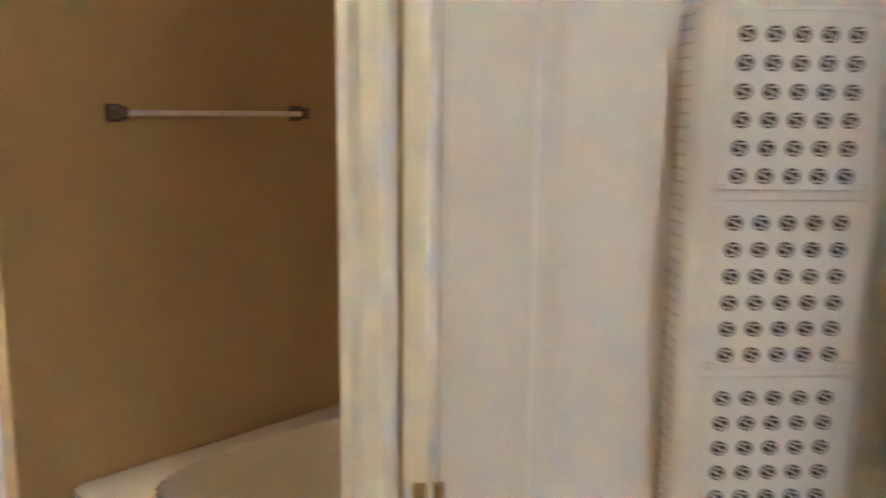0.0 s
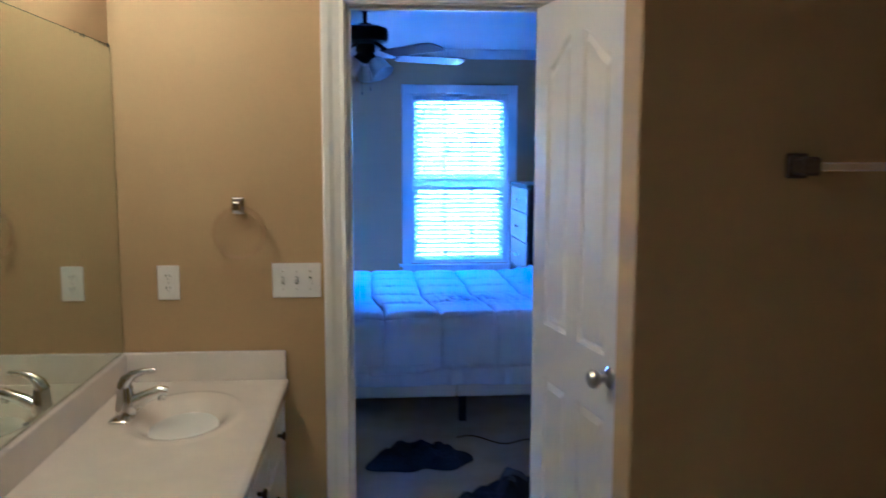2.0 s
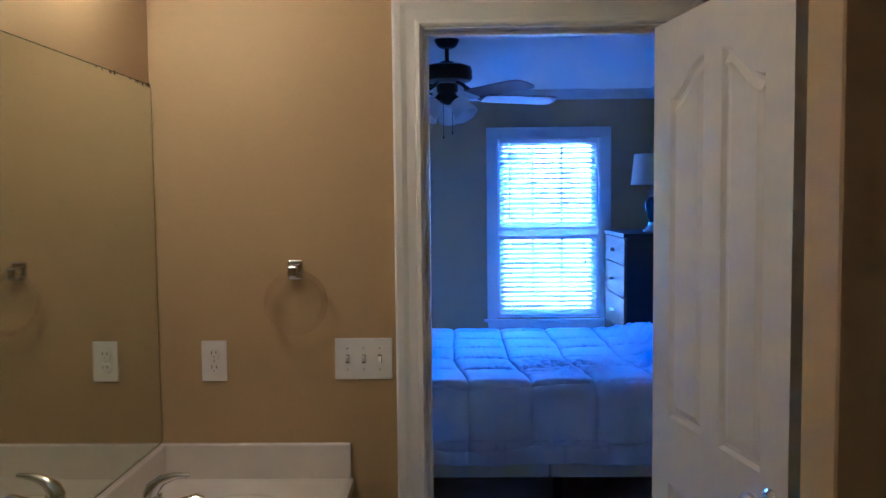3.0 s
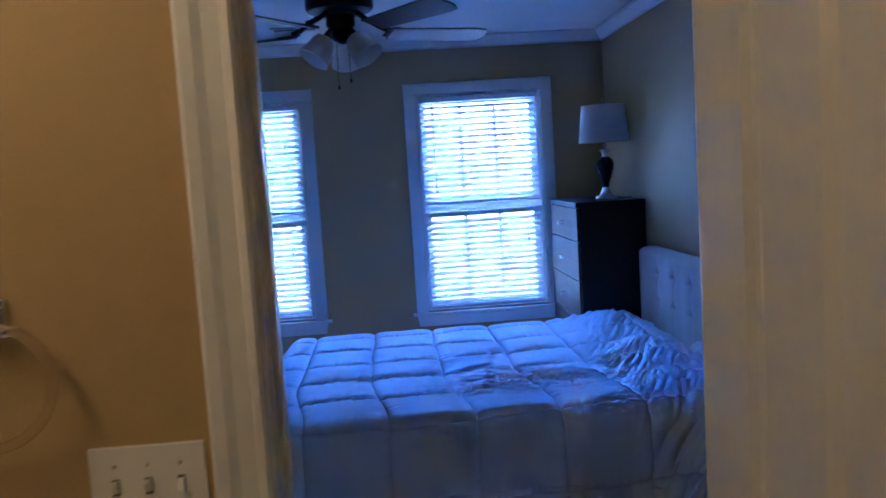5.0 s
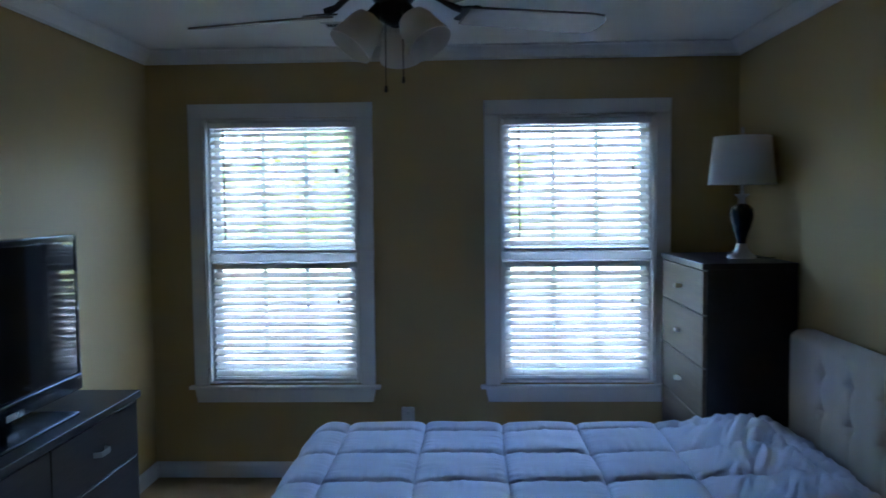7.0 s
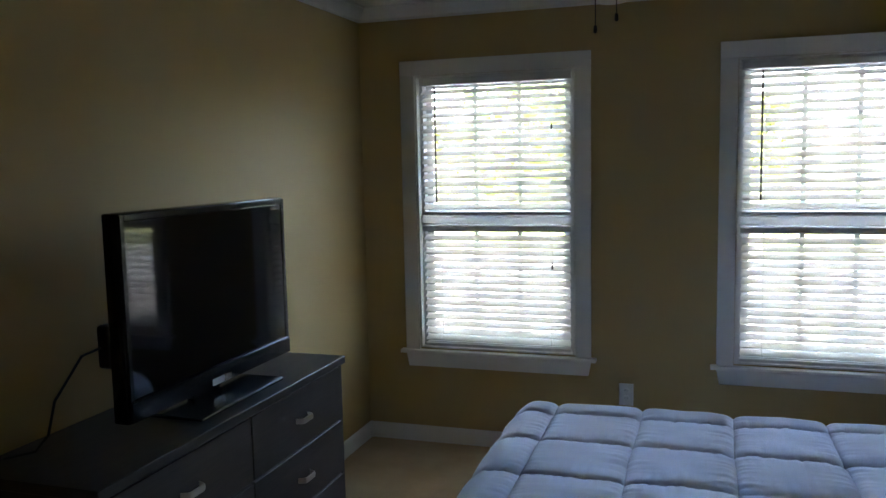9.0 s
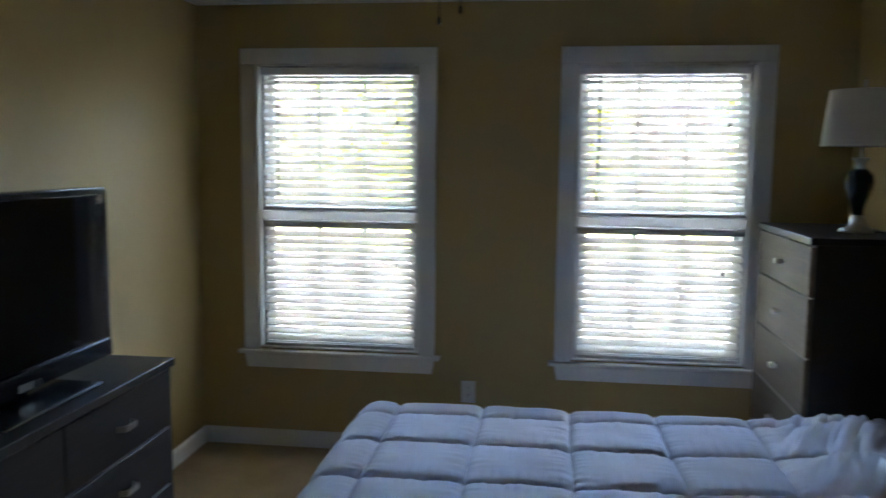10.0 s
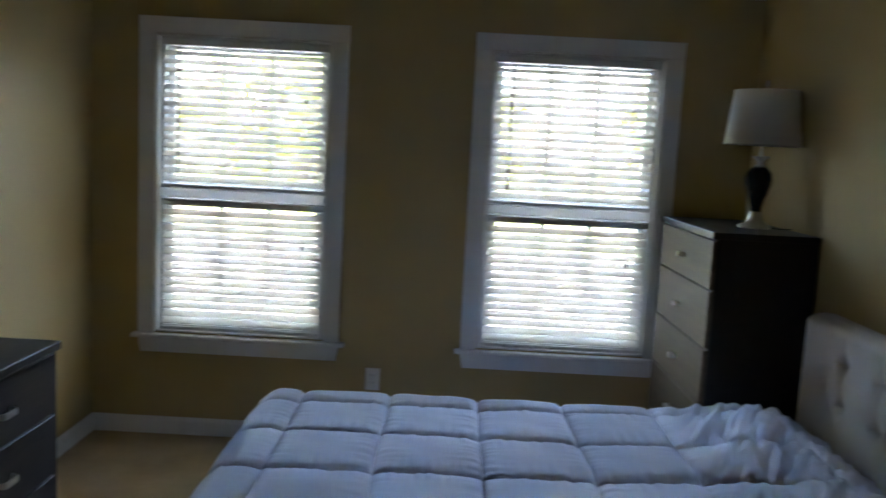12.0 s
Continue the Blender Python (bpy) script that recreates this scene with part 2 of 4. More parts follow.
def prism(outline, depth, to_world, bm=None):
    """Extrudes an outline of (a, b) by depth; to_world maps (a, b, c) to a place."""
    own = bmesh.new()
    lo = [own.verts.new(to_world(a, b, 0)) for a, b in outline]
    hi = [own.verts.new(to_world(a, b, depth)) for a, b in outline]
    n = len(outline)
    own.faces.new(lo)
    own.faces.new(hi)
    for k in range(n):
        own.faces.new((lo[k], lo[(k + 1) % n], hi[(k + 1) % n], hi[k]))
    return join(bm, own)


def sheet(nu, nv, fn, bm=None):
    own = bmesh.new()
    g = [[own.verts.new(fn(i / nu, j / nv)) for j in range(nv + 1)] for i in range(nu + 1)]
    for i in range(nu):
        for j in range(nv):
            own.faces.new((g[i][j], g[i + 1][j], g[i + 1][j + 1], g[i][j + 1]))
    return join(bm, own)


# ---- the plan ----
ZC = 2.452                      # ceiling
BX0, BX1, BY0, BY1 = -1.515, 1.815, 3.89, 8.32      # bedroom inside
LX = -0.69                      # bathroom vanity wall
DY0, DY1 = 3.77, 3.89           # wall between the rooms
OX0, OX1, OZ = 0.079, 0.760, 2.04                   # doorway
WX, WY0, WY1 = 0.709, 2.65, 2.77                    # wing wall at the tub
RX = 2.02                       # bathroom far side
SY = -1.2                       # bathroom back
WIN = [(-1.187, -0.312), (0.488, 1.354)]              # window openings
WZ0, WZ1 = 0.555, 2.068
OUT = 8.46                      # outside face

structure("floor_bathroom", box(LX - 0.12, RX + 0.12, SY - 0.1, 3.815, -0.1, 0.0), M_VINYL, "pale vinyl bathroom floor", "floor")
structure("floor_bedroom", box(BX0 - 0.12, BX1 + 0.12, 3.815, OUT, -0.1, 0.004), M_CARPET, "beige cut-pile carpet over the bedroom floor", "floor")
structure("ceiling_bathroom", box(LX - 0.12, RX + 0.12, SY - 0.1, DY1, ZC, ZC + 0.1), M_CEIL, "white textured bathroom ceiling", "ceiling")
structure("ceiling_bedroom", box(BX0 - 0.12, BX1 + 0.12, DY1, OUT, ZC, ZC + 0.1), M_CEIL, "white textured bedroom ceiling", "ceiling")
structure("wall_vanity", box(LX - 0.12, LX, SY - 0.1, DY0, 0, ZC), M_OLIVE, "tan painted bathroom wall behind the vanity", "wall")
structure("wall_tub_side", box(RX, RX + 0.12, SY - 0.1, DY0, 0, ZC), M_OLIVE, "tan painted wall beside the tub", "wall")
structure("wall_bath_back", box(LX, RX, SY - 0.1, SY, 0, ZC), M_OLIVE, "tan painted bathroom back wall", "wall")
structure("wall_wing", box(WX, RX, WY0, WY1, 0, ZC, 0.004), M_OLIVE, "tan wing wall at the head of the tub", "wall")
DYM = 0.5 * (DY0 + DY1)
for nm, ya, yb, m_, lab in (("wall_between_bath", DY0, DYM, M_OLIVE, "olive tan bathroom wall with the doorway to the bedroom"), ("wall_between_bed", DYM, DY1, M_TAN, "tan bedroom wall with the doorway to the bathroom")):
    dw = box(BX0 - 0.12, OX0 - 0.015, ya, yb, 0, ZC)
    box(OX1 + 0.015, RX + 0.12, ya, yb, 0, ZC, bm=dw)
    box(OX0 - 0.015, OX1 + 0.015, ya, yb, OZ + 0.015, ZC, bm=dw)
    structure(nm, dw, m_, lab, "wall")
structure("wall_bed_left", box(BX0 - 0.12, BX0, DY1, OUT, 0, ZC), M_TAN, "tan painted bedroom wall behind the dresser", "wall")
structure("wall_bed_head", box(BX1, BX1 + 0.12, DY1, OUT, 0, ZC), M_TAN, "tan painted bedroom wall behind the headboard", "wall")
ww = None
xs = [BX0, WIN[0][0], WIN[0][1], WIN[1][0], WIN[1][1], BX1]
for k in range(5):
    if k % 2 == 0:
        ww = box(xs[k], xs[k + 1], BY1, OUT, 0, ZC, bm=ww)
    else:
        box(xs[k], xs[k + 1], BY1, OUT, 0, WZ0, bm=ww)
        box(xs[k], xs[k + 1], BY1, OUT, WZ1, ZC, bm=ww)
structure("wall_windows", ww, M_TAN, "tan bedroom wall with two window openings", "wall")

# side room seen past its open door
PX, JY = 0.675, 0.905
sw = box(PX, PX + 0.115, JY + 0.015, 1.075, 0, ZC)
box(PX + 0.115, RX, 0.96, 1.075, 0, ZC, bm=sw)
structure("wall_tub_foot", sw, M_OLIVE, "tan wall at the foot of the tub", "wall")
sw = box(PX, PX + 0.115, SY, 0.16, 0, ZC)
box(PX, PX + 0.115, 0.16, JY + 0.015, 2.05, ZC, bm=sw)
structure("wall_side_room", sw, M_OLIVE, "tan wall of the side room", "wall")


def casing(bm, a0, a1, z1, put, w=0.085):
    """A door or window casing of two legs and a head with a moulded profile; put maps (along, up, out)."""
    prof = [(d * w / 0.085, h) for d, h in ((0.0, 0.010), (0.006, 0.016), (0.016, 0.014), (0.020, 0.011), (0.045, 0.013), (0.060, 0.019), (0.078, 0.020), (0.085, 0.014))]

    def leg(path):
        own = bmesh.new()
        rows = []
        for f in path:
            rows.append([own.verts.new(put(*f(d, 0.0))) for d in (0.0,)] + [own.verts.new(put(*f(d, h))) for d, h in prof] + [own.verts.new(put(*f(w, 0.0)))])
        for r, s in zip(rows, rows[1:]):
            for k in range(len(r) - 1):
                own.faces.new((r[k], r[k + 1], s[k + 1], s[k]))
        own.faces.new(rows[0])
        own.faces.new(rows[-1])
        return own

    bm = join(bm, leg([lambda d, h: (a0 - d, 0.0, h), lambda d, h: (a0 - d, z1 + d, h)]))
    bm = join(bm, leg([lambda d, h: (a0 - d, z1 + d, h), lambda d, h: (a1 + d, z1 + d, h)]))
    return join(bm, leg([lambda d, h: (a1 + d, z1 + d, h), lambda d, h: (a1 + d, 0.0, h)]))


tr = casing(None, OX0 - 0.006, OX1 + 0.006, OZ + 0.006, lambda a, z, h: Vector((a, DY0 - h, z)), 0.081)
structure("trim_door_bathroom", tr, M_TRIM, "white moulded door casing on the bathroom side", "trim")
tr = casing(None, OX0 - 0.006, OX1 + 0.006, OZ + 0.006, lambda a, z, h: Vector((a, DY1 + h, z)), 0.081)
structure("trim_door_bedroom", tr, M_TRIM, "white moulded door casing on the bedroom side", "trim")
jb = box(OX0 - 0.015, OX0, DY0 + 0.001, DY1 - 0.001, 0, OZ)
box(OX1, OX1 + 0.015, DY0 + 0.001, DY1 - 0.001, 0, OZ, bm=jb)
box(OX0 - 0.015, OX1 + 0.015, DY0 + 0.001, DY1 - 0.001, OZ, OZ + 0.015, bm=jb)
box(OX0, OX0 + 0.011, DY0 + 0.045, DY0 + 0.08, 0, OZ - 0.011, 0.002, jb)
box(OX1 - 0.011, OX1, DY0 + 0.045, DY0 + 0.08, 0, OZ - 0.011, 0.002, jb)
box(OX0, OX1, DY0 + 0.045, DY0 + 0.08, OZ - 0.011, OZ, 0.002, jb)
structure("trim_door_jamb", jb, M_TRIM, "white door jamb with stops", "trim")
tr = casing(None, 0.11, JY + 0.072, 2.11, lambda a, z, h: Vector((PX - 1.5 * h, a, z)), 0.088)
box(PX - 0.016, PX - 0.0005, JY, JY + 0.026, 0, 2.035, 0.004, tr)
box(PX - 0.008, PX - 0.0005, JY + 0.026, JY + 0.058, 0, 2.035, 0.002, tr)
structure("trim_side_door", tr, M_TRIM, "white moulded casing of the side room doorway", "trim")
jb = box(PX + 0.001, PX + 0.114, JY, JY + 0.015, 0, 2.04)
box(PX + 0.001, PX + 0.114, 0.16, 0.175, 0, 2.04, bm=jb)
box(PX + 0.001, PX + 0.114, 0.175, JY, 2.035, 2.05, bm=jb)
structure("trim_side_jamb", jb, M_TRIM, "white jamb of the side room doorway", "trim")


def baseboard(name, x0, x1, y0, y1, along, side, h=0.095, t=0.013):
    """A baseboard with a rounded top along one wall."""
    prof = [(0, 0), (t, 0), (t, h - 0.02), (t * 0.75, h - 0.008), (t * 0.35, h), (0, h)]
    if along == "x":
        bm = prism(prof, x1 - x0, lambda a, b, c: Vector((x0 + c, y0 + side * a, b)))
    else:
        bm = prism(prof, y1 - y0, lambda a, b, c: Vector((x0 + side * a, y0 + c, b)))
    structure(name, bm, M_TRIM, "white painted baseboard", "baseboard")


baseboard("baseboard_window_wall", BX0, BX1, BY1, BY1, "x", -1)
baseboard("baseboard_left_wall", BX0, BX0, DY1, BY1 - 0.014, "y", 1)
baseboard("baseboard_head_wall", BX1, BX1, DY1, BY1 - 0.014, "y", -1)
baseboard("baseboard_door_wall", BX0 + 0.014, OX0 - 0.095, DY1, DY1, "x", 1)


def crown(name, pts):
    """A crown moulding along a straight run; pts: start, end, inward direction."""
    (a, b, n) = [Vector(p) for p in pts]
    prof = [(0, ZC - 0.075), (0.008, ZC - 0.075), (0.010, ZC - 0.062), (0.022, ZC - 0.050), (0.045, ZC - 0.030), (0.058, ZC - 0.012), (0.070, ZC - 0.010), (0.072, ZC), (0, ZC)]
    d = (b - a)
    bm = prism(prof, 1.0, lambda p, z, c: a + d * c + n * p + Vector((0, 0, z)))
    structure(name, bm, M_TRIM, "white crown moulding under the ceiling", "trim")


crown("trim_crown_window", ((BX0, BY1, 0), (BX1, BY1, 0), (0, -1, 0)))
crown("trim_crown_left", ((BX0, DY1, 0), (BX0, BY1, 0), (1, 0, 0)))
crown("trim_crown_head", ((BX1, DY1, 0), (BX1, BY1, 0), (-1, 0, 0)))
crown("trim_crown_door", ((BX0, DY1, 0), (BX1, DY1, 0), (0, 1, 0)))


# ---- windows and blinds ----
def window(n, x0, x1):
    w = thing("window_%d" % n, (0.5 * (x0 + x1), BY1, WZ0), "white double-hung window with grilles and painted casing", "window", kind="structure")
    fr = box(x0 + 0.001, x0 + 0.03, BY1 + 0.03, OUT - 0.01, WZ0, WZ1)
    box(x1 - 0.03, x1 - 0.001, BY1 + 0.03, OUT - 0.01, WZ0, WZ1, bm=fr)
    box(x0 + 0.03, x1 - 0.03, BY1 + 0.03, OUT - 0.01, WZ1 - 0.03, WZ1 - 0.001, bm=fr)
    box(x0 + 0.03, x1 - 0.03, BY1 + 0.03, OUT - 0.01, WZ0, WZ0 + 0.03, bm=fr)
    part("window_frame", fr, M_VINYLW, w)
    for k, bx in enumerate(((x0 + 0.0005, x0 + 0.011, WZ0, WZ1), (x1 - 0.011, x1 - 0.0005, WZ0, WZ1), (x0 + 0.011, x1 - 0.011, WZ1 - 0.009, WZ1 - 0.0005), (x0 + 0.011, x1 - 0.011, WZ0 + 0.0005, WZ0 + 0.008))):
        part("jamb_liner", box(bx[0], bx[1], BY1 - 0.016, BY1 + 0.0295, bx[2], bx[3]), M_TRIM, w)
    cw = 0.085
    # flat casing boards, head lapped over the legs
    part("casing_leg", box(x0 - cw, x0 - 0.002, BY1 - 0.018, BY1 - 0.0005, WZ0 - 0.01, WZ1 + 0.002, 0.002), M_TRIM, w)
    part("casing_leg", box(x1 + 0.002, x1 + cw, BY1 - 0.018, BY1 - 0.0005, WZ0 - 0.01, WZ1 + 0.002, 0.002), M_TRIM, w)
    part("casing_head", box(x0 - cw - 0.001, x1 + cw + 0.001, BY1 - 0.020, BY1 - 0.0005, WZ1 + 0.002, WZ1 + 0.083, 0.002), M_TRIM, w)
    part("window_sill", box(x0 - cw - 0.028, x1 + cw + 0.028, BY1 - 0.045, BY1 + 0.035, WZ0 - 0.030, WZ0 - 0.010, 0.004, segs=2), M_TRIM, w)
    ap = prism([(x0 - cw + 0.0, WZ0 - 0.030), (x1 + cw, WZ0 - 0.030), (x1 + cw - 0.015, WZ0 - 0.108), (x0 - cw + 0.015, WZ0 - 0.108)], 0.017, lambda a, b, c: Vector((a, BY1 - 0.0175 + c, b)))
    part("apron", ap, M_TRIM, w)
    zm = 1.285
    part("meeting_rail", box(x0 + 0.012, x1 - 0.012, BY1 + 0.006, BY1 + 0.075, zm - 0.030, zm + 0.018, 0.004), M_RAIL, w)
    for lx in (0.34, 0.68):
        cx = x0 + lx * (x1 - x0)
        lk = lathe([(0.0, 0), (0.022, 0), (0.020, 0.008), (0.010, 0.012), (0.0, 0.012)], (cx, BY1 + 0.03, zm + 0.018), 16)
        part("sash_lock", lk, M_VINYLW, w, smooth=True)
    for za, zb, yy in ((zm + 0.018, WZ1 - 0.03, BY1 + 0.100), (WZ0 + 0.03, zm - 0.030, BY1 + 0.086)):
        sa = box(x0 + 0.03, x0 + 0.065, yy - 0.012, yy + 0.012, za, zb)
        box(x1 - 0.065, x1 - 0.03, yy - 0.012, yy + 0.012, za, zb, bm=sa)
        box(x0 + 0.065, x1 - 0.065, yy - 0.012, yy + 0.012, za, za + 0.035, bm=sa)
        box(x0 + 0.065, x1 - 0.065, yy - 0.012, yy + 0.012, zb - 0.035, zb, bm=sa)
        part("sash", sa, M_VINYLW, w)
        for k in (1, 2):
            cx = x0 + 0.065 + k * (x1 - x0 - 0.13) / 3
            part("muntin", box(cx - 0.012, cx + 0.012, yy - 0.008, yy + 0.008, za + 0.035, zb - 0.035), M_VINYLW, w)
        gl = part("pane", box(x0 + 0.06, x1 - 0.06, yy - 0.002, yy + 0.002, za + 0.03, zb - 0.03), M_GLASS, w)
        gl.visible_shadow = False
    return w


def blind(x0, x1, z0, z1, wand):
    """A blind of tilted slats with head rail, bottom rail, ladder cords and lift cord with tassel."""
    yc = BY1 + 0.030
    b = thing("window_blind", (0.5 * (x0 + x1), yc, z0), "white slatted blind, slats half open, hanging in a window", "blind", "window blinds")
    part("head_rail", box(x0 + 0.006, x1 - 0.006, yc - 0.022, yc + 0.022, z1 - 0.042, z1 - 0.008, 0.003), M_VINYLW, b)
    part("bottom_rail", box(x0 + 0.012, x1 - 0.012, yc - 0.020, yc + 0.020, z0 + 0.001, z0 + 0.020, 0.003), M_VINYLW, b)
    n = int(round((z1 - z0 - 0.075) / 0.0415))
    step = (z1 - z0 - 0.085) / n
    tilt = radians(32)
    prof = [(-0.025, -0.0012), (-0.012, 0.0006), (0, 0.0014), (0.012, 0.0006), (0.025, -0.0012), (0.025, -0.0034), (0, -0.0010), (-0.025, -0.0034)]
    me = None
    for k in range(n):
        z = z0 + 0.050 + k * step
        if me is None:
            own = prism(prof, x1 - x0 - 0.028, lambda a, h, c: Vector((x0 + 0.014 + c, a * math.cos(tilt) - h * math.sin(tilt), a * math.sin(tilt) + h * math.cos(tilt))))
            bmesh.ops.translate(own, verts=own.verts, vec=(-0.5 * (x0 + x1), 0, 0))
            bmesh.ops.recalc_face_normals(own, faces=own.faces)
            me = bpy.data.meshes.new("slat")
            own.to_mesh(me)
            own.free()
            me.materials.append(M_SLAT)
        s = new("slat", me)
        s.parent = b
        s.location = (0, 0, z - z0)
        s.rotation_euler = (radians(random.uniform(-0.6, 0.6)), radians(random.uniform(-0.05, 0.05)), 0)
    for f in (0.14, 0.86):
        cx = x0 + f * (x1 - x0)
        lc = tube([(cx, yc - 0.0215, z0 + 0.02), (cx, yc - 0.0215, z1 - 0.03)], 0.0011, 5)
        tube([(cx, yc + 0.0215, z0 + 0.02), (cx, yc + 0.0215, z1 - 0.03)], 0.0011, 5, lc)
        part("ladder_cord", lc, M_SLAT, b)
    cx, zt = x1 - 0.11, z1 - 0.28 if wand else z1 - 0.22
    part("lift_cord", tube([(cx, yc - 0.026, z1 - 0.03), (cx, yc - 0.027, zt)], 0.0012, 5), M_SLAT, b)
    part("tassel", lathe([(0.0, 0.016), (0.004, 0.012), (0.0065, -0.020), (0.0, -0.022)], (cx, yc - 0.027, zt), 10), M_BRONZE, b, "dark tassel", True)
    if wand:
        part("wand", tube([(x0 + 0.098, yc - 0.030, z1 - 0.05), (x0 + 0.098, yc - 0.032, z1 - 0.68)], 0.0048, 6), M_BRONZE, b, "slim dark tilt wand")
    return b


for n, (x0, x1) in enumerate(WIN):
    window(n + 1, x0, x1)
    blind(x0 + 0.012, x1 - 0.012, 1.303, WZ1 - 0.010, True)
    blind(x0 + 0.012, x1 - 0.012, WZ0 + 0.006, 1.255, False)


# ---- doors ----
def arch(x0, x1, z0, z1, rise, inner):
    """The outline of a door panel; its top climbs in a curve towards one side."""
    pts = [(x0, z0), (x1, z0)]
    n = 14
    for k in range(n + 1):
        f = k / n
        x = x1 + (x0 - x1) * f
        g = (1 - f) if inner > 0 else f
        s = 3 * g * g - 2 * g ** 3
        pts.append((x, z1 - rise * (1 - s)))
    return pts


def inset(outline, d):
    out = []
    n = len(outline)
    for k in range(n):
        a, b, c = (Vector(outline[(k + j - 1) % n]) for j in range(3))
        e, f = (b - a).normalized(), (c - b).normalized()
        m1, m2 = Vector((-e.y, e.x)), Vector((-f.y, f.x))
        m = (m1 + m2)
        m = m / max(0.2, m.dot(m1)) if m.length > 1e-6 else m1
        out.append(tuple(b + d * m))
    return out


def door_leaf(name, hinge, angle, width, height, label, knob=True):
    """A four-panel moulded door; angle: its direction from the hinge, degrees from +x."""
    d = thing(name, hinge, label, "door")
    d.rotation_euler = (0, 0, radians(angle))
    th = 0.035
    st, mid = 0.105, 0.09
    pw = (width - 2 * st - mid) / 2
    panels = []
    for k in range(2):
        x0 = st + k * (pw + mid)
        panels.append(arch(x0, x0 + pw, 0.98, height - 0.12, 0.085, 1 if k == 0 else -1))
        panels.append([(x0, 0.20), (x0 + pw, 0.20), (x0 + pw, 0.80), (x0, 0.80)])
    own = bmesh.new()
    for y, s in ((0.0, -1), (th, 1)):
        # face with openings filled by recessed, raised panels
        edges = []

        def loop(pts):
            vs = [own.verts.new((a, y, b)) for a, b in pts]
            es = [own.edges.new((vs[k], vs[(k + 1) % len(vs)])) for k in range(len(vs))]
            return vs, es

        edges += loop([(0, 0.01), (width, 0.01), (width, height), (0, height)])[1]
        rings = []
        for p in panels:
            vs, es = loop(p)
            edges += es
            rings.append((vs, p))
        bmesh.ops.triangle_fill(own, edges=edges, use_beauty=True, use_dissolve=False)
        for vs, p in rings:
            prev = vs
            for dd, dep in ((0.007, 0.011), (0.016, 0.012), (0.036, 0.003)):
                cur = [own.verts.new((a, y - s * dep, b)) for a, b in inset(p, dd)]
                for k in range(len(cur)):
                    own.faces.new((prev[k], prev[(k + 1) % len(cur)], cur[(k + 1) % len(cur)], cur[k]))
                prev = cur
            own.faces.new(prev)
    for a, b in (((0, 0.01), (width, 0.01)), ((width, 0.01), (width, height)), ((width, height), (0, height)), ((0, height), (0, 0.01))):
        vs = [own.verts.new(v) for v in ((a[0], 0, a[1]), (b[0], 0, b[1]), (b[0], th, b[1]), (a[0], th, a[1]))]
        own.faces.new(vs)
    bmesh.ops.remove_doubles(own, verts=own.verts, dist=1e-5)
    ORIGIN[d.name] = Vector()
    part("panel", own, M_DOORP, d)
    if knob:
        kx, kz = width - 0.060, 0.930
        for s, y in ((-1, 0.0), (1, th)):
            prof = [(0.0, 0), (0.031, 0), (0.031, 0.004), (0.024, 0.010), (0.011, 0.014), (0.011, 0.030), (0.019, 0.036), (0.027, 0.047), (0.027, 0.056), (0.018, 0.066), (0.0, 0.068)]
            kb = lathe([(r, s * h) for r, h in prof], (kx, y, kz), 24, axis="y")
            part("door_knob", kb, M_NICKEL, d, "satin nickel knob", True)
        part("latch_plate", box(width - 0.001, width + 0.002, 0.006, th - 0.006, kz - 0.03, kz + 0.03), M_NICKEL, d)
    for hz in (0.25, 1.05, 1.82):
        hy = th + 0.006 if knob else -0.006
        hg = tube([(0.0, hy, hz - 0.045), (0.0, hy, hz + 0.045)], 0.0055, 10)
        if knob:
            box(-0.0015, 0.0005, 0.004, th + 0.004, hz - 0.045, hz + 0.045, bm=hg)
        else:
            box(-0.034, -0.002, -0.004, -0.0015, hz - 0.045, hz + 0.045, bm=hg)
        part("hinge", hg, M_BRASS, d, "brass hinge", True)
    return d


door_leaf("bedroom_door", (OX1 - 0.048, DY0 - 0.012, 0.0), -80, 0.665, 2.03, "white four-panel moulded door standing open into the bathroom")
door_leaf("side_room_door", (PX, JY - 0.003, 0.0), -42, 0.72, 2.03, "white panelled door of the side room standing open", False)

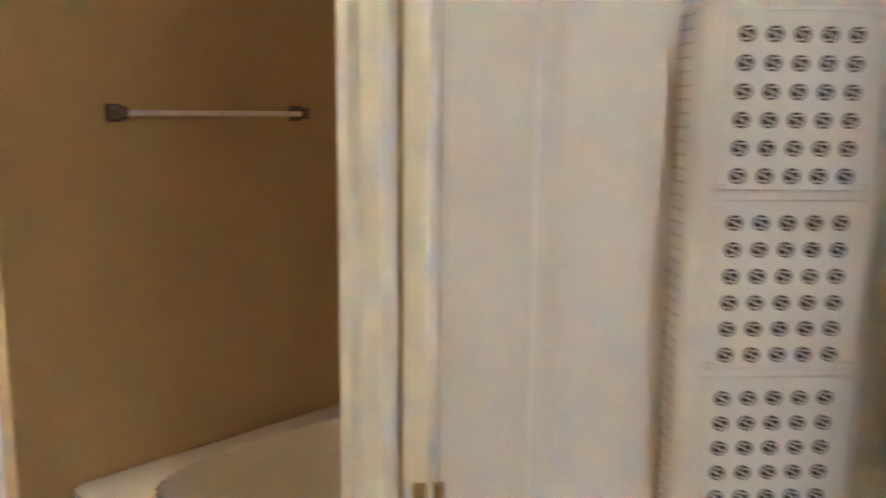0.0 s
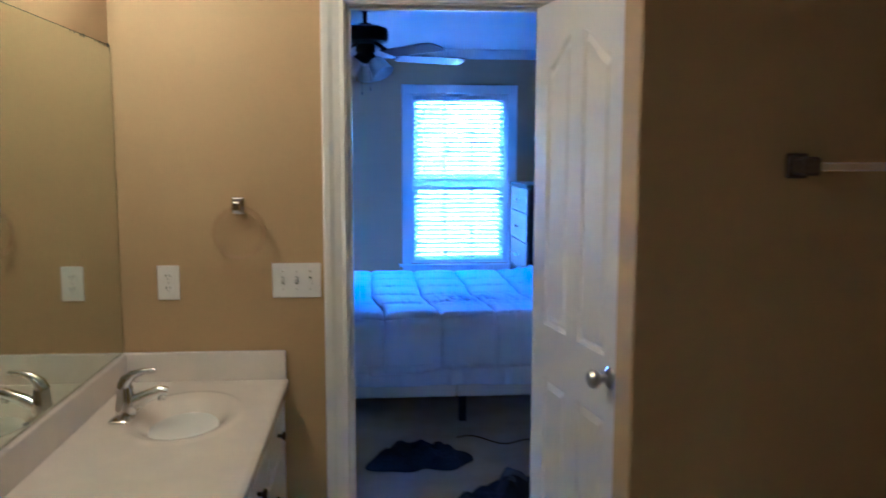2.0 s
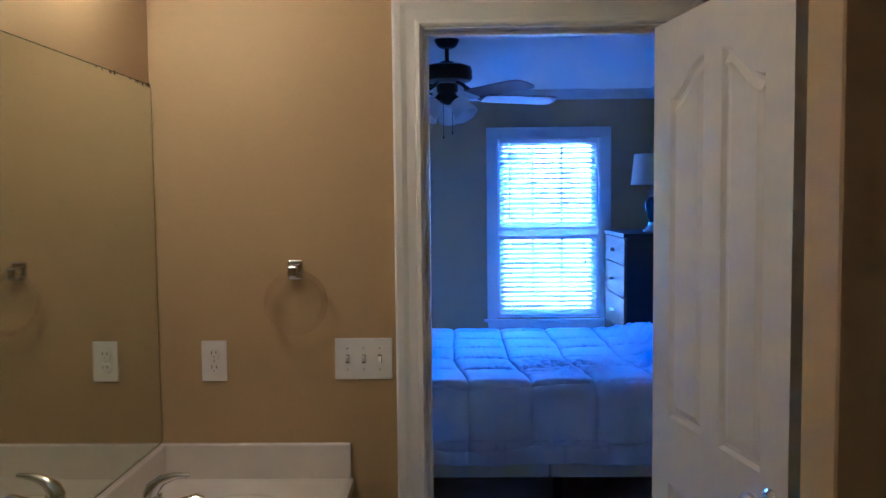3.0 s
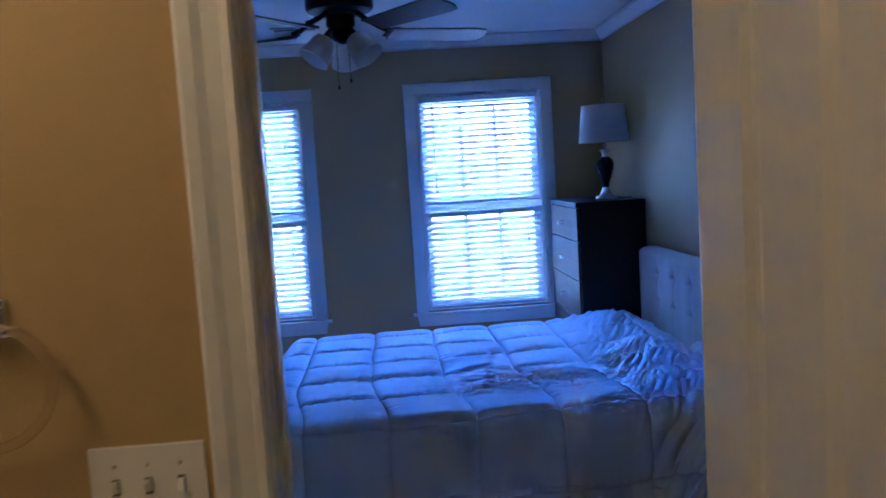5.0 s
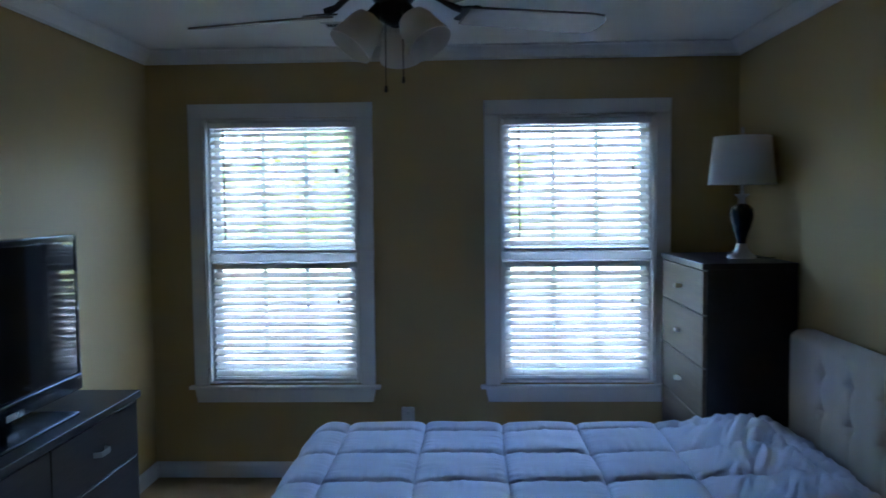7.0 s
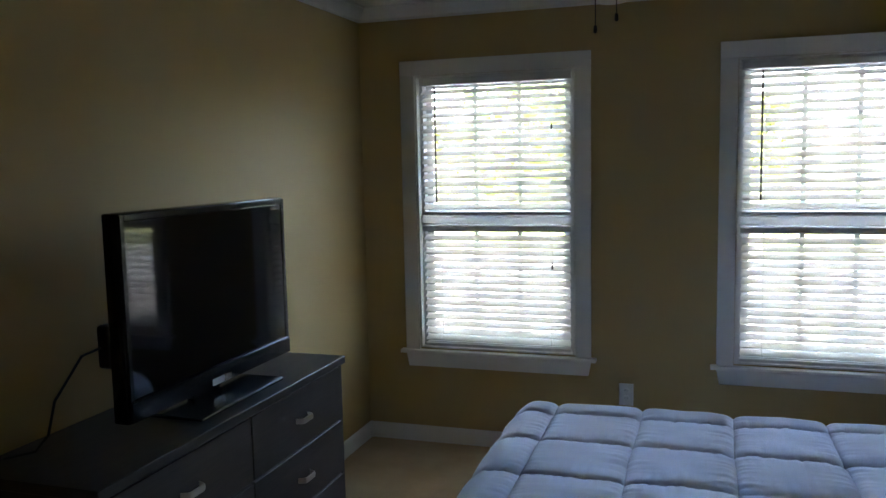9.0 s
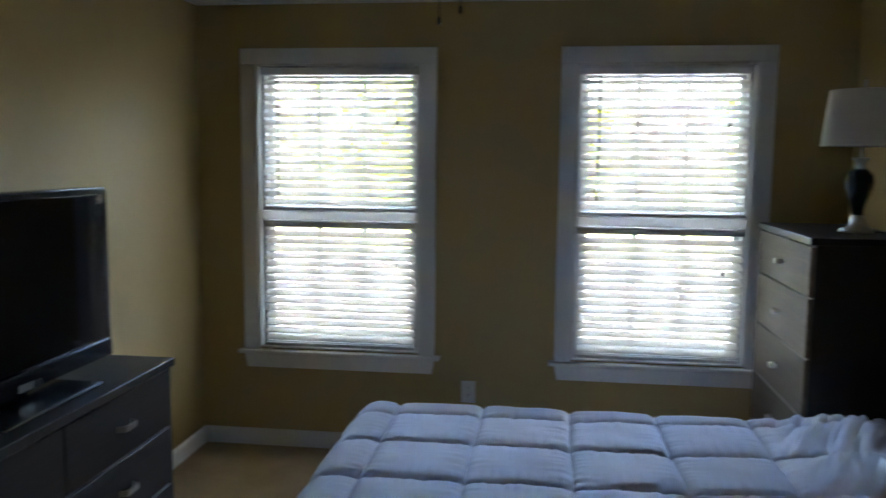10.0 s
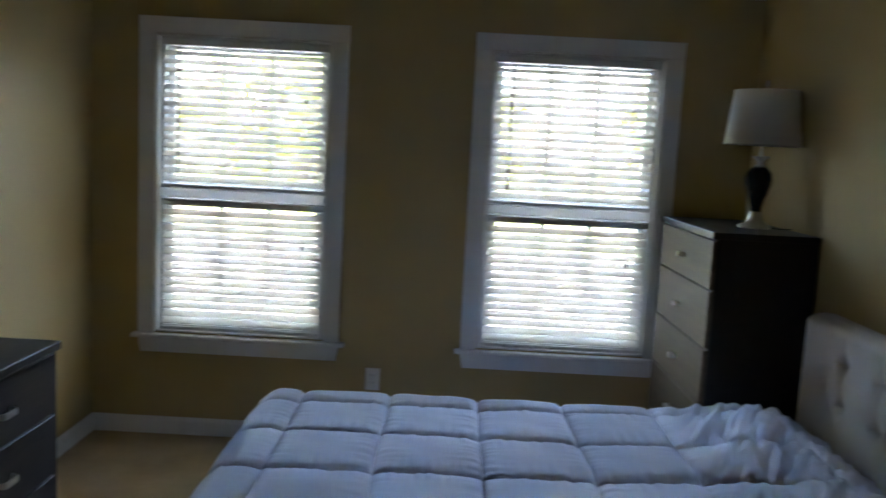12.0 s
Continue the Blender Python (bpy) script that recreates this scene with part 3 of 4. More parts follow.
# ---- bathroom ----
# vanity cabinet
VX, CY0 = -0.135, 1.95
v = thing("vanity_cabinet", (LX + 0.26, 2.86, 0.0), "white bathroom vanity cabinet with small dark pulls", "cabinet")
part("body", box(LX + 0.002, VX - 0.03, CY0 + 0.02, DY0 - 0.004, 0.09, 0.745), M_TRIM, v)
part("toe_kick", box(LX + 0.002, VX - 0.10, CY0 + 0.02, DY0 - 0.004, 0.0, 0.09), M_TRIM, v)
nd = 4
for k in range(nd):
    y0 = CY0 + 0.03 + k * (DY0 - CY0 - 0.05) / nd
    y1 = y0 + (DY0 - CY0 - 0.05) / nd - 0.012
    dr = part("drawer_front", box(VX - 0.03, VX - 0.012, y0, y1, 0.585, 0.730, 0.004), M_TRIM, v)
    kn = lathe([(0.0, 0), (0.006, 0), (0.006, 0.012), (0.014, 0.018), (0.012, 0.026), (0.0, 0.028)], (VX - 0.012, 0.5 * (y0 + y1), 0.66), 16, axis="x")
    part("knob", kn, M_BRONZE, dr, "dark bronze knob", True)
    dr = part("door", box(VX - 0.03, VX - 0.012, y0, y1, 0.11, 0.570, 0.004), M_TRIM, v)
    kn = lathe([(0.0, 0), (0.006, 0), (0.006, 0.012), (0.014, 0.018), (0.012, 0.026), (0.0, 0.028)], (VX - 0.012, y1 - 0.04 if k % 2 == 0 else y0 + 0.04, 0.52), 16, axis="x")
    part("knob", kn, M_BRONZE, dr, "dark bronze knob", True)

# countertop with a moulded oval bowl
SX, SYC, SA, SB = -0.40, 3.38, 0.150, 0.215
ct = thing("vanity_countertop", (LX + 0.28, 2.86, 0.745), "cream cultured marble vanity top with moulded oval basin", "countertop")


def top_surface(u, w):
    x, y = LX + 0.002 + u * (VX - LX - 0.002), CY0 + w * (DY0 - 0.003 - CY0)
    r = math.hypot((x - SX) / SA, (y - SYC) / SB)
    dip = 0.0
    if r < 1.0:
        dip = -0.125 * (0.5 + 0.5 * math.cos(math.pi * r)) ** 1.0
    lip = 0.004 * math.exp(-((r - 1.06) / 0.05) ** 2)
    fall = -0.008 * max(0, 1 - (VX - x) / 0.012) ** 2
    return Vector((x, y, 0.780 + dip + lip + fall))


tp = sheet(64, 150, top_surface)
box(VX - 0.02, VX, CY0, DY0 - 0.003, 0.746, 0.7725, bm=tp)
part("top", tp, M_MARBLE, ct, smooth=True)
part("backsplash", box(LX + 0.002, VX - 0.006, DY0 - 0.022, DY0 - 0.002, 0.777, 0.880, 0.005, segs=2), M_MARBLE, ct)
part("backsplash", box(LX + 0.002, LX + 0.022, CY0, DY0 - 0.0225, 0.777, 0.880, 0.005, segs=2), M_MARBLE, ct)
part("drain", lathe([(0.0, 0.0), (0.022, 0.0), (0.024, 0.003), (0.016, 0.004), (0.0, 0.002)], (SX, SYC, 0.656), 20), M_CHROME, ct, "chrome drain", True)

# faucet
FX, FY, FZ = -0.565, 3.38, 0.781
fa = thing("faucet", (FX, FY, FZ), "chrome single-lever bathroom faucet on the vanity top", "faucet")
fb = box(FX - 0.028, FX + 0.028, FY - 0.080, FY + 0.080, FZ, FZ + 0.012, 0.008, segs=3)
part("base_plate", fb, M_CHROME, fa, smooth=True)
part("body", lathe([(0.030, 0.010), (0.030, 0.03), (0.026, 0.055), (0.024, 0.075), (0.022, 0.090), (0.0, 0.096)], (FX, FY, FZ), 28), M_CHROME, fa, smooth=True)
part("spout", tube([(FX, FY, FZ + 0.034), (FX + 0.035, FY, FZ + 0.050), (FX + 0.075, FY, FZ + 0.068), (FX + 0.105, FY, FZ + 0.078), (FX + 0.122, FY, FZ + 0.074)], [0.023, 0.020, 0.017, 0.016, 0.012], 16), M_CHROME, fa, smooth=True)
part("aerator", lathe([(0.0, 0.0), (0.011, 0.0), (0.012, 0.014), (0.0, 0.018)], (FX + 0.104, FY, FZ + 0.050), 16), M_CHROME, fa, smooth=True)
part("lever", tube([(FX - 0.004, FY, FZ + 0.086), (FX + 0.004, FY, FZ + 0.108), (FX + 0.024, FY, FZ + 0.126), (FX + 0.056, FY, FZ + 0.136), (FX + 0.090, FY, FZ + 0.138)], [0.022, 0.019, 0.013, 0.009, 0.006], 14), M_CHROME, fa, smooth=True)

# mirror
mi = thing("wall_mirror", (LX + 0.004, 2.85, 0.885), "large frameless vanity mirror with tarnished edges", "mirror")
part("glass", box(LX + 0.002, LX + 0.007, CY0 + 0.02, DY0 - 0.008, 0.884, 1.893), M_MIRROR, mi)
ed = box(LX + 0.0005, LX + 0.0065, DY0 - 0.008, DY0 - 0.004, 0.884, 1.893)
box(LX + 0.0005, LX + 0.0066, CY0 + 0.02, DY0 - 0.008, 1.893, 1.8955, bm=ed)
box(LX + 0.0005, LX + 0.0066, CY0 + 0.02, DY0 - 0.008, 0.8815, 0.884, bm=ed)
part("dark_edge", ed, M_MEDGE, mi, "blackened mirror edge")
for k in range(16):
    yy = DY0 - 0.02 - random.random() ** 2 * 0.35
    bl = lathe([(0.0, 0.0), (random.uniform(0.003, 0.007), 0.0), (0.0, 0.0006)], (LX + 0.0072, yy, 1.893 - random.uniform(0, 0.004)), 9, axis="x")
    part("tarnish", bl, M_MEDGE, mi)

# vanity light
vl = thing("vanity_light", (LX, 3.0, 2.14), "nickel vanity light strip with three lit globe bulbs above the mirror", "wall lamp")
part("back_plate", box(LX + 0.0005, LX + 0.035, 2.56, 3.44, 2.135, 2.235, 0.006, segs=2), M_NICKEL, vl)
for yy in (2.70, 3.0, 3.30):
    part("socket", lathe([(0.0, 0.034), (0.024, 0.034), (0.022, 0.050), (0.017, 0.060), (0.0, 0.060)], (LX, yy, 2.185), 20, axis="x"), M_NICKEL, vl, smooth=True)
    gb = lathe([(0.012, 0.055), (0.018, 0.066)] + [(0.030 * math.sin(a), 0.096 - 0.030 * math.cos(a)) for a in (0.45 + k * (math.pi - 0.45) / 12 for k in range(13))], (LX, yy, 2.185), 24, axis="x")
    part("bulb", gb, M_BULB, vl, "lit warm globe bulb", True)

# ceiling light over the bathroom's back part
cl = thing("ceiling_light", (0.12, -0.50, ZC), "round frosted dome ceiling light, lit", "ceiling light")
part("base_ring", lathe([(0.0, ZC - 0.0005), (0.165, ZC - 0.0005), (0.168, ZC - 0.012), (0.155, ZC - 0.022), (0.0, ZC - 0.022)], (0.12, -0.50, 0), 36), M_NICKEL, cl, smooth=True)
part("dome", lathe([(0.150, ZC - 0.022), (0.140, ZC - 0.048), (0.105, ZC - 0.075), (0.055, ZC - 0.090), (0.0, ZC - 0.094)], (0.12, -0.50, 0), 36), M_DOME, cl, "lit frosted dome", True)


def wall_plate(name, cx, cz, w, h, label, cat, kind_, y=DY0, s=-1):
    """A cover plate on a wall that faces along y; kind_ 'outlet' or 'switch'."""
    p = thing(name, (cx, y, cz), label, cat)
    a, b = sorted((y + s * 0.0003, y + s * 0.006))
    part("plate", box(cx - w / 2, cx + w / 2, a, b, cz - h / 2, cz + h / 2, 0.002, segs=2), M_PLATE, p)
    f = y + s * 0.006
    if kind_ == "outlet":
        for dz in (-0.020, 0.020):
            rec = lathe([(0.0, 0), (0.0165, 0), (0.0160, s * 0.0025), (0.0, s * 0.0025)], (cx, f, cz + dz), 20, axis="y")
            sk = part("socket", rec, M_PLATE, p)
            sl = box(cx - 0.0075, cx - 0.0055, *sorted((f + s * 0.002, f + s * 0.0032)), cz + dz - 0.001, cz + dz + 0.009)
            box(cx + 0.0055, cx + 0.0075, *sorted((f + s * 0.002, f + s * 0.0032)), cz + dz, cz + dz + 0.008, bm=sl)
            lathe([(0.0, s * 0.002), (0.0028, s * 0.002), (0.0, s * 0.0032)], (cx, f, cz + dz - 0.007), 8, sl, axis="y")
            part("slots", sl, M_SLOT, sk, "dark plug slots")
        part("screw", lathe([(0.0, 0), (0.003, 0), (0.0, s * 0.0012)], (cx, f, cz), 10, axis="y"), M_NICKEL, p)
    else:
        for k in range(3):
            x = cx + (k - 1) * 0.046
            slot = box(x - 0.005, x + 0.005, *sorted((f, f + s * 0.0012)), cz - 0.012, cz + 0.012)
            part("slot", slot, M_SLOT, p)
            up = (1, 1, -1)[k]
            tg = prism([(0, -0.010), (0.013, up * 0.009 - 0.003), (0.013, up * 0.009 + 0.003), (0, 0.010)], 0.008, lambda a_, b_, c_: Vector((x - 0.004 + c_, f + s * a_, cz + b_)))
            part("toggle", tg, M_PLATE, p)
            for dz in (-0.030, 0.030):
                part("screw", lathe([(0.0, 0), (0.003, 0), (0.0, s * 0.0012)], (x, f, cz + dz), 10, axis="y"), M_NICKEL, p)
    return p


wall_plate("wall_outlet", -0.527, 1.116, 0.072, 0.116, "white double outlet plate on the bathroom wall", "outlet", "outlet")
wall_plate("light_switch", -0.101, 1.120, 0.163, 0.118, "white triple toggle switch plate beside the door", "light switch", "switch")
wall_plate("wall_outlet", -0.044, 0.357, 0.074, 0.118, "white double outlet plate under the bedroom windows", "outlet", "outlet", BY1, -1)

# towel ring
RXX, RZ = -0.290, 1.375
tr_ = thing("towel_ring", (RXX, DY0, RZ), "clear acrylic towel ring on a chrome bracket", "towel ring")
part("rosette", box(RXX - 0.021, RXX + 0.021, DY0 - 0.010, DY0 - 0.0005, RZ - 0.028, RZ + 0.028, 0.004, segs=2), M_CHROME, tr_)
part("bracket", box(RXX - 0.014, RXX + 0.014, DY0 - 0.052, DY0 - 0.010, RZ - 0.020, RZ + 0.016, 0.006, segs=2), M_CHROME, tr_)
rc = Vector((RXX + 0.008, DY0 - 0.035, RZ - 0.088))
part("ring", tube([rc + Vector((0.080 * math.sin(a), 0.012 * math.cos(a) - 0.012, 0.080 * math.cos(a))) for a in (2 * math.pi * k / 48 for k in range(49))], 0.0072, 10), M_CLEAR, tr_, "clear acrylic ring", True)

# towel bar on the wing wall
tb = thing("towel_bar", (1.33, WY0, 1.525), "cream towel bar on tarnished square end posts", "towel bar")
for x in (1.048, 1.690):
    ps = box(x - 0.024, x + 0.024, WY0 - 0.012, WY0 - 0.0005, 1.500, 1.552, 0.004)
    box(x - 0.018, x + 0.018, WY0 - 0.075, WY0 - 0.012, 1.507, 1.545, 0.006, ps)
    part("post", ps, M_TARN, tb, "tarnished metal post")
part("bar", box(1.048, 1.704, WY0 - 0.070, WY0 - 0.052, 1.516, 1.534, 0.003), M_MARBLE, tb, "cream bar")

# bathtub
TX0, TX1, TY0, TY1, TZ = 0.86, RX - 0.002, 1.135, WY0 - 0.002, 0.415
tu = thing("bathtub", (0.5 * (TX0 + TX1), 0.5 * (TY0 + TY1), 0.0), "white acrylic bathtub with a wide rounded rim", "bathtub")


def tub_top(u, w):
    x, y = TX0 + u * (TX1 - TX0), TY0 + w * (TY1 - TY0)
    cx, cy = 0.5 * (TX0 + TX1), 0.5 * (TY0 + TY1)
    r = ((abs(x - cx) / (0.5 * (TX1 - TX0) - 0.10)) ** 4 + (abs(y - cy) / (0.5 * (TY1 - TY0) - 0.10)) ** 4) ** 0.25
    dip = -0.36 * min(1, max(0, (1 - r) / 0.28)) ** 0.6 if r < 1 else 0
    return Vector((x, y, TZ + dip - 0.012 * max(0, 1 - (x - TX0) / 0.02) ** 2))


tt = sheet(70, 90, tub_top)
part("basin", tt, M_TUB, tu, smooth=True)
part("apron", box(TX0, TX0 + 0.02, TY0, TY1, 0.0, TZ - 0.013, 0.003), M_TUB, tu)

# white perforated unit hung on the side room door
hu = thing("perforated_rack", (PX, JY - 0.003, 0.0), "white enamelled unit with perforated panels hung on a door", "storage rack")
hu.rotation_euler = (0, 0, radians(-42))
ORIGIN[hu.name] = Vector()
HX0, HX1, HZ0, HZ1, HD = 0.263, 0.483, 0.84, 1.662, -0.066
part("body", box(HX0, HX1, HD, -0.004, HZ0, HZ1, 0.018, segs=3), M_HEATER, hu)
dots = bmesh.new()
for i in range(54):
    for j in range(3):
        lathe([(0.0, -0.0006), (0.0022, -0.0006), (0.0, -0.0008)], (HX0, HD + 0.018 + j * 0.015, HZ0 + 0.04 + i * 0.0150), 6, dots, axis="x")
part("side_perforation", dots, M_SLOT, hu, "rows of small dark holes")
ph = 0.194


def piece_mesh(name, own, material):
    bmesh.ops.recalc_face_normals(own, faces=own.faces)
    me = bpy.data.meshes.new(name)
    own.to_mesh(me)
    own.free()
    me.materials.append(material)
    return me


HOLE = piece_mesh("hole", lathe([(0.0, HD - 0.0042), (0.0090, HD - 0.0042), (0.0084, HD - 0.0046), (0.0, HD - 0.0046)], (0, 0, 0), 12, axis="y"), M_SLOT)
BAR = piece_mesh("hole_bar", tube([(0.0045, HD - 0.0052, 0.0048), (-0.001, HD - 0.0052, 0.0055), (-0.0045, HD - 0.0052, 0.0025), (0, HD - 0.0052, 0), (0.0045, HD - 0.0052, -0.0025), (0.001, HD - 0.0052, -0.0055), (-0.0045, HD - 0.0052, -0.0048)], 0.0013, 4), M_HEATER)
for p in range(4):
    z1 = HZ1 - 0.014 - p * (ph + 0.006)
    pn = part("perforated_panel", box(HX0 + 0.024, HX1 - 0.018, HD - 0.004, HD + 0.001, z1 - ph + 0.004, z1, 0.0015), M_HEATER, hu)
    for r in range(6):
        for c in range(5):
            at = Vector((HX0 + 0.051 + c * 0.0298, 0, z1 - 0.025 - r * 0.0298))
            for nm, me in (("hole", HOLE), ("hole_bar", BAR)):
                ob = new(nm, me)
                ob.parent, ob.location = pn, at
    for cx_ in (HX0 + 0.032, HX1 - 0.026):
        for cz_ in (z1 - 0.005, z1 - ph + 0.009):
            part("clip", box(cx_ - 0.0065, cx_ + 0.0065, HD - 0.008, HD - 0.0042, cz_ - 0.0025, cz_ + 0.0025, 0.001), M_HEATER, pn)

# ---- bedroom: bed ----
EX0, EX1, EY0, EY1, EZ = -0.30, 1.66, 5.50, 7.22, 0.638
bed = thing("bed", (0.7, 6.36, 0.0), "bed with a pale upholstered base and a tufted linen headboard", "bed")
part("base_front", box(EX0 + 0.03, 0.62, EY0 + 0.02, EY0 + 0.10, 0.155, 0.42, 0.012, segs=2), M_BASEF, bed)
part("base_front", box(0.624, EX1, EY0 + 0.02, EY0 + 0.10, 0.155, 0.42, 0.012, segs=2), M_BASEF, bed)
part("base_foot", box(EX0 + 0.03, EX0 + 0.10, EY0 + 0.104, EY1 - 0.02, 0.155, 0.42, 0.012, segs=2), M_BASEF, bed)
part("mattress", box(EX0 + 0.05, EX1 - 0.005, EY0 + 0.12, EY1 - 0.10, 0.30, 0.575, 0.06, segs=4), M_SHEET, bed, smooth=True)
for x in (EX0 + 0.12, 0.66, EX1 - 0.15):
    for y in (EY0 + 0.06, 6.36, EY1 - 0.10):
        part("leg", box(x - 0.022, x + 0.022, y - 0.022, y + 0.022, 0.004, 0.155 if y < 6 else 0.30, 0.004), M_BLACK, bed, "black leg")
HBX0, HBX1, HBY0, HBY1, HBZ1 = 1.682, 1.800, 5.33, 7.245, 1.030
TUFY = [6.905 - 0.2385 * k for k in range(-1, 7)]
TUFZ = [0.757, 0.910]


def head_face(u, w):
    y, z = HBY0 + u * (HBY1 - HBY0), 0.30 + w * (HBZ1 - 0.30)
    x = HBX0
    for ty in TUFY[1:] + [TUFY[0] + 5]:
        seam = abs(y - ty)
        x += 0.003 * math.exp(-seam / 0.005) - 0.004 * math.exp(-((seam - 0.05) / 0.045) ** 2)
        for tz in TUFZ:
            # diamond-shaped hollow round each button
            d1 = abs(y - ty) / 0.023 + abs(z - tz) / 0.022
            x += 0.038 * math.exp(-d1 ** 1.3)
    ey, ez = min(y - HBY0, HBY1 - y), HBZ1 - z
    for e in (ey, ez):
        if e < 0.035:
            x += 0.050 - 0.050 * math.sqrt(max(0, 1 - (1 - e / 0.035) ** 2))
    return Vector((x, y, z))


hb = sheet(520, 160, head_face)
part("headboard", hb, M_LINEN, bed, "oatmeal linen tufted headboard", True)
part("headboard_back", box(HBX0 + 0.052, HBX1, HBY0, HBY1, 0.30, HBZ1 - 0.001, 0.012, segs=3), M_LINEN, bed, "", True)
for ty in TUFY[1:]:
    for tz in TUFZ:
        part("button", lathe([(0.0, -0.004), (0.007, -0.002), (0.009, 0.004), (0.0, 0.006)], (HBX0 + 0.032, ty, tz), 12, axis="x"), M_LINEN, bed, "", True)
for y in (HBY0 + 0.2, HBY1 - 0.2):
    part("headboard_leg", box(HBX0 + 0.045, HBX1 - 0.02, y - 0.03, y + 0.03, 0.004, 0.30), M_BLACK, bed, "black leg")

# pillow under the comforter's fold
pw_ = thing("pillow", (1.50, 6.1, 0.63), "white pillow with pleated case tucked under the comforter", "pillow")


def pillow_at(cx, cy, cz, lx, ly, lz, tilt):
    own = bmesh.new()
    bmesh.ops.create_uvsphere(own, u_segments=48, v_segments=28, radius=1.0)
    for v in own.verts:
        p = v.co.copy()
        sx, sy = (abs(c) ** 0.62 * (1 if c > 0 else -1) for c in (p.x, p.y))
        rim = max(abs(sx), abs(sy))
        thick = lz * (max(0, 1 - rim ** 3.2)) ** 0.6 * (1 if p.z > 0 else -1)
        wr = 0.006 * noise.noise(Vector((sx * 5, sy * 5, 2.0))) + 0.009 * math.sin(sy * 46 + 2.5 * noise.noise(Vector((sx * 3, sy * 6, 1)))) * max(0, rim - 0.35)
        q = Vector((sx * lx, sy * ly, thick + wr))
        q.rotate(Euler((0, radians(tilt), 0)))
        v.co = q + Vector((cx, cy, cz))
    return own


part("case", pillow_at(1.612, 5.93, 0.640, 0.068, 0.32, 0.026, -56), M_SHEET, pw_, smooth=True)
pw2 = thing("pillow", (1.50, 6.85, 0.63), "white pillow wholly under the comforter", "pillow")
part("case", pillow_at(1.50, 6.78, 0.592, 0.14, 0.30, 0.026, -4), M_SHEET, pw2, smooth=True)

# comforter: quilted cells, folded over the edges, hanging at the near side, the foot and the far side
QX, QY = 0.318, 0.305
FOOT, NEAR, FARE, HEADX = EX0 - 0.03, EY0 - 0.035, 7.165, 1.635
FOLD, HANG = 0.070, 0.315
ARC = FOLD * math.pi / 2
S_FLAT = HANG + ARC
S_ALL = S_FLAT + HEADX - FOOT - FOLD
T_FAR = S_FLAT + FARE - NEAR - 2 * FOLD
T_ALL = T_FAR + S_FLAT


def over_edge(d):
    """Cloth that runs d past the flat: (how far out, how far down)."""
    if d <= 0:
        return 0.0, 0.0
    if d < ARC:
        return FOLD * math.sin(d / FOLD), FOLD * (1 - math.cos(d / FOLD))
    return FOLD, FOLD + d - ARC


def ease(a, b, v):
    f = min(1.0, max(0.0, (v - a) / (b - a)))
    return f * f * (3 - 2 * f)


def ridged(x, y, k):
    return 0.30 - abs(noise.noise(Vector((x, y, k))))


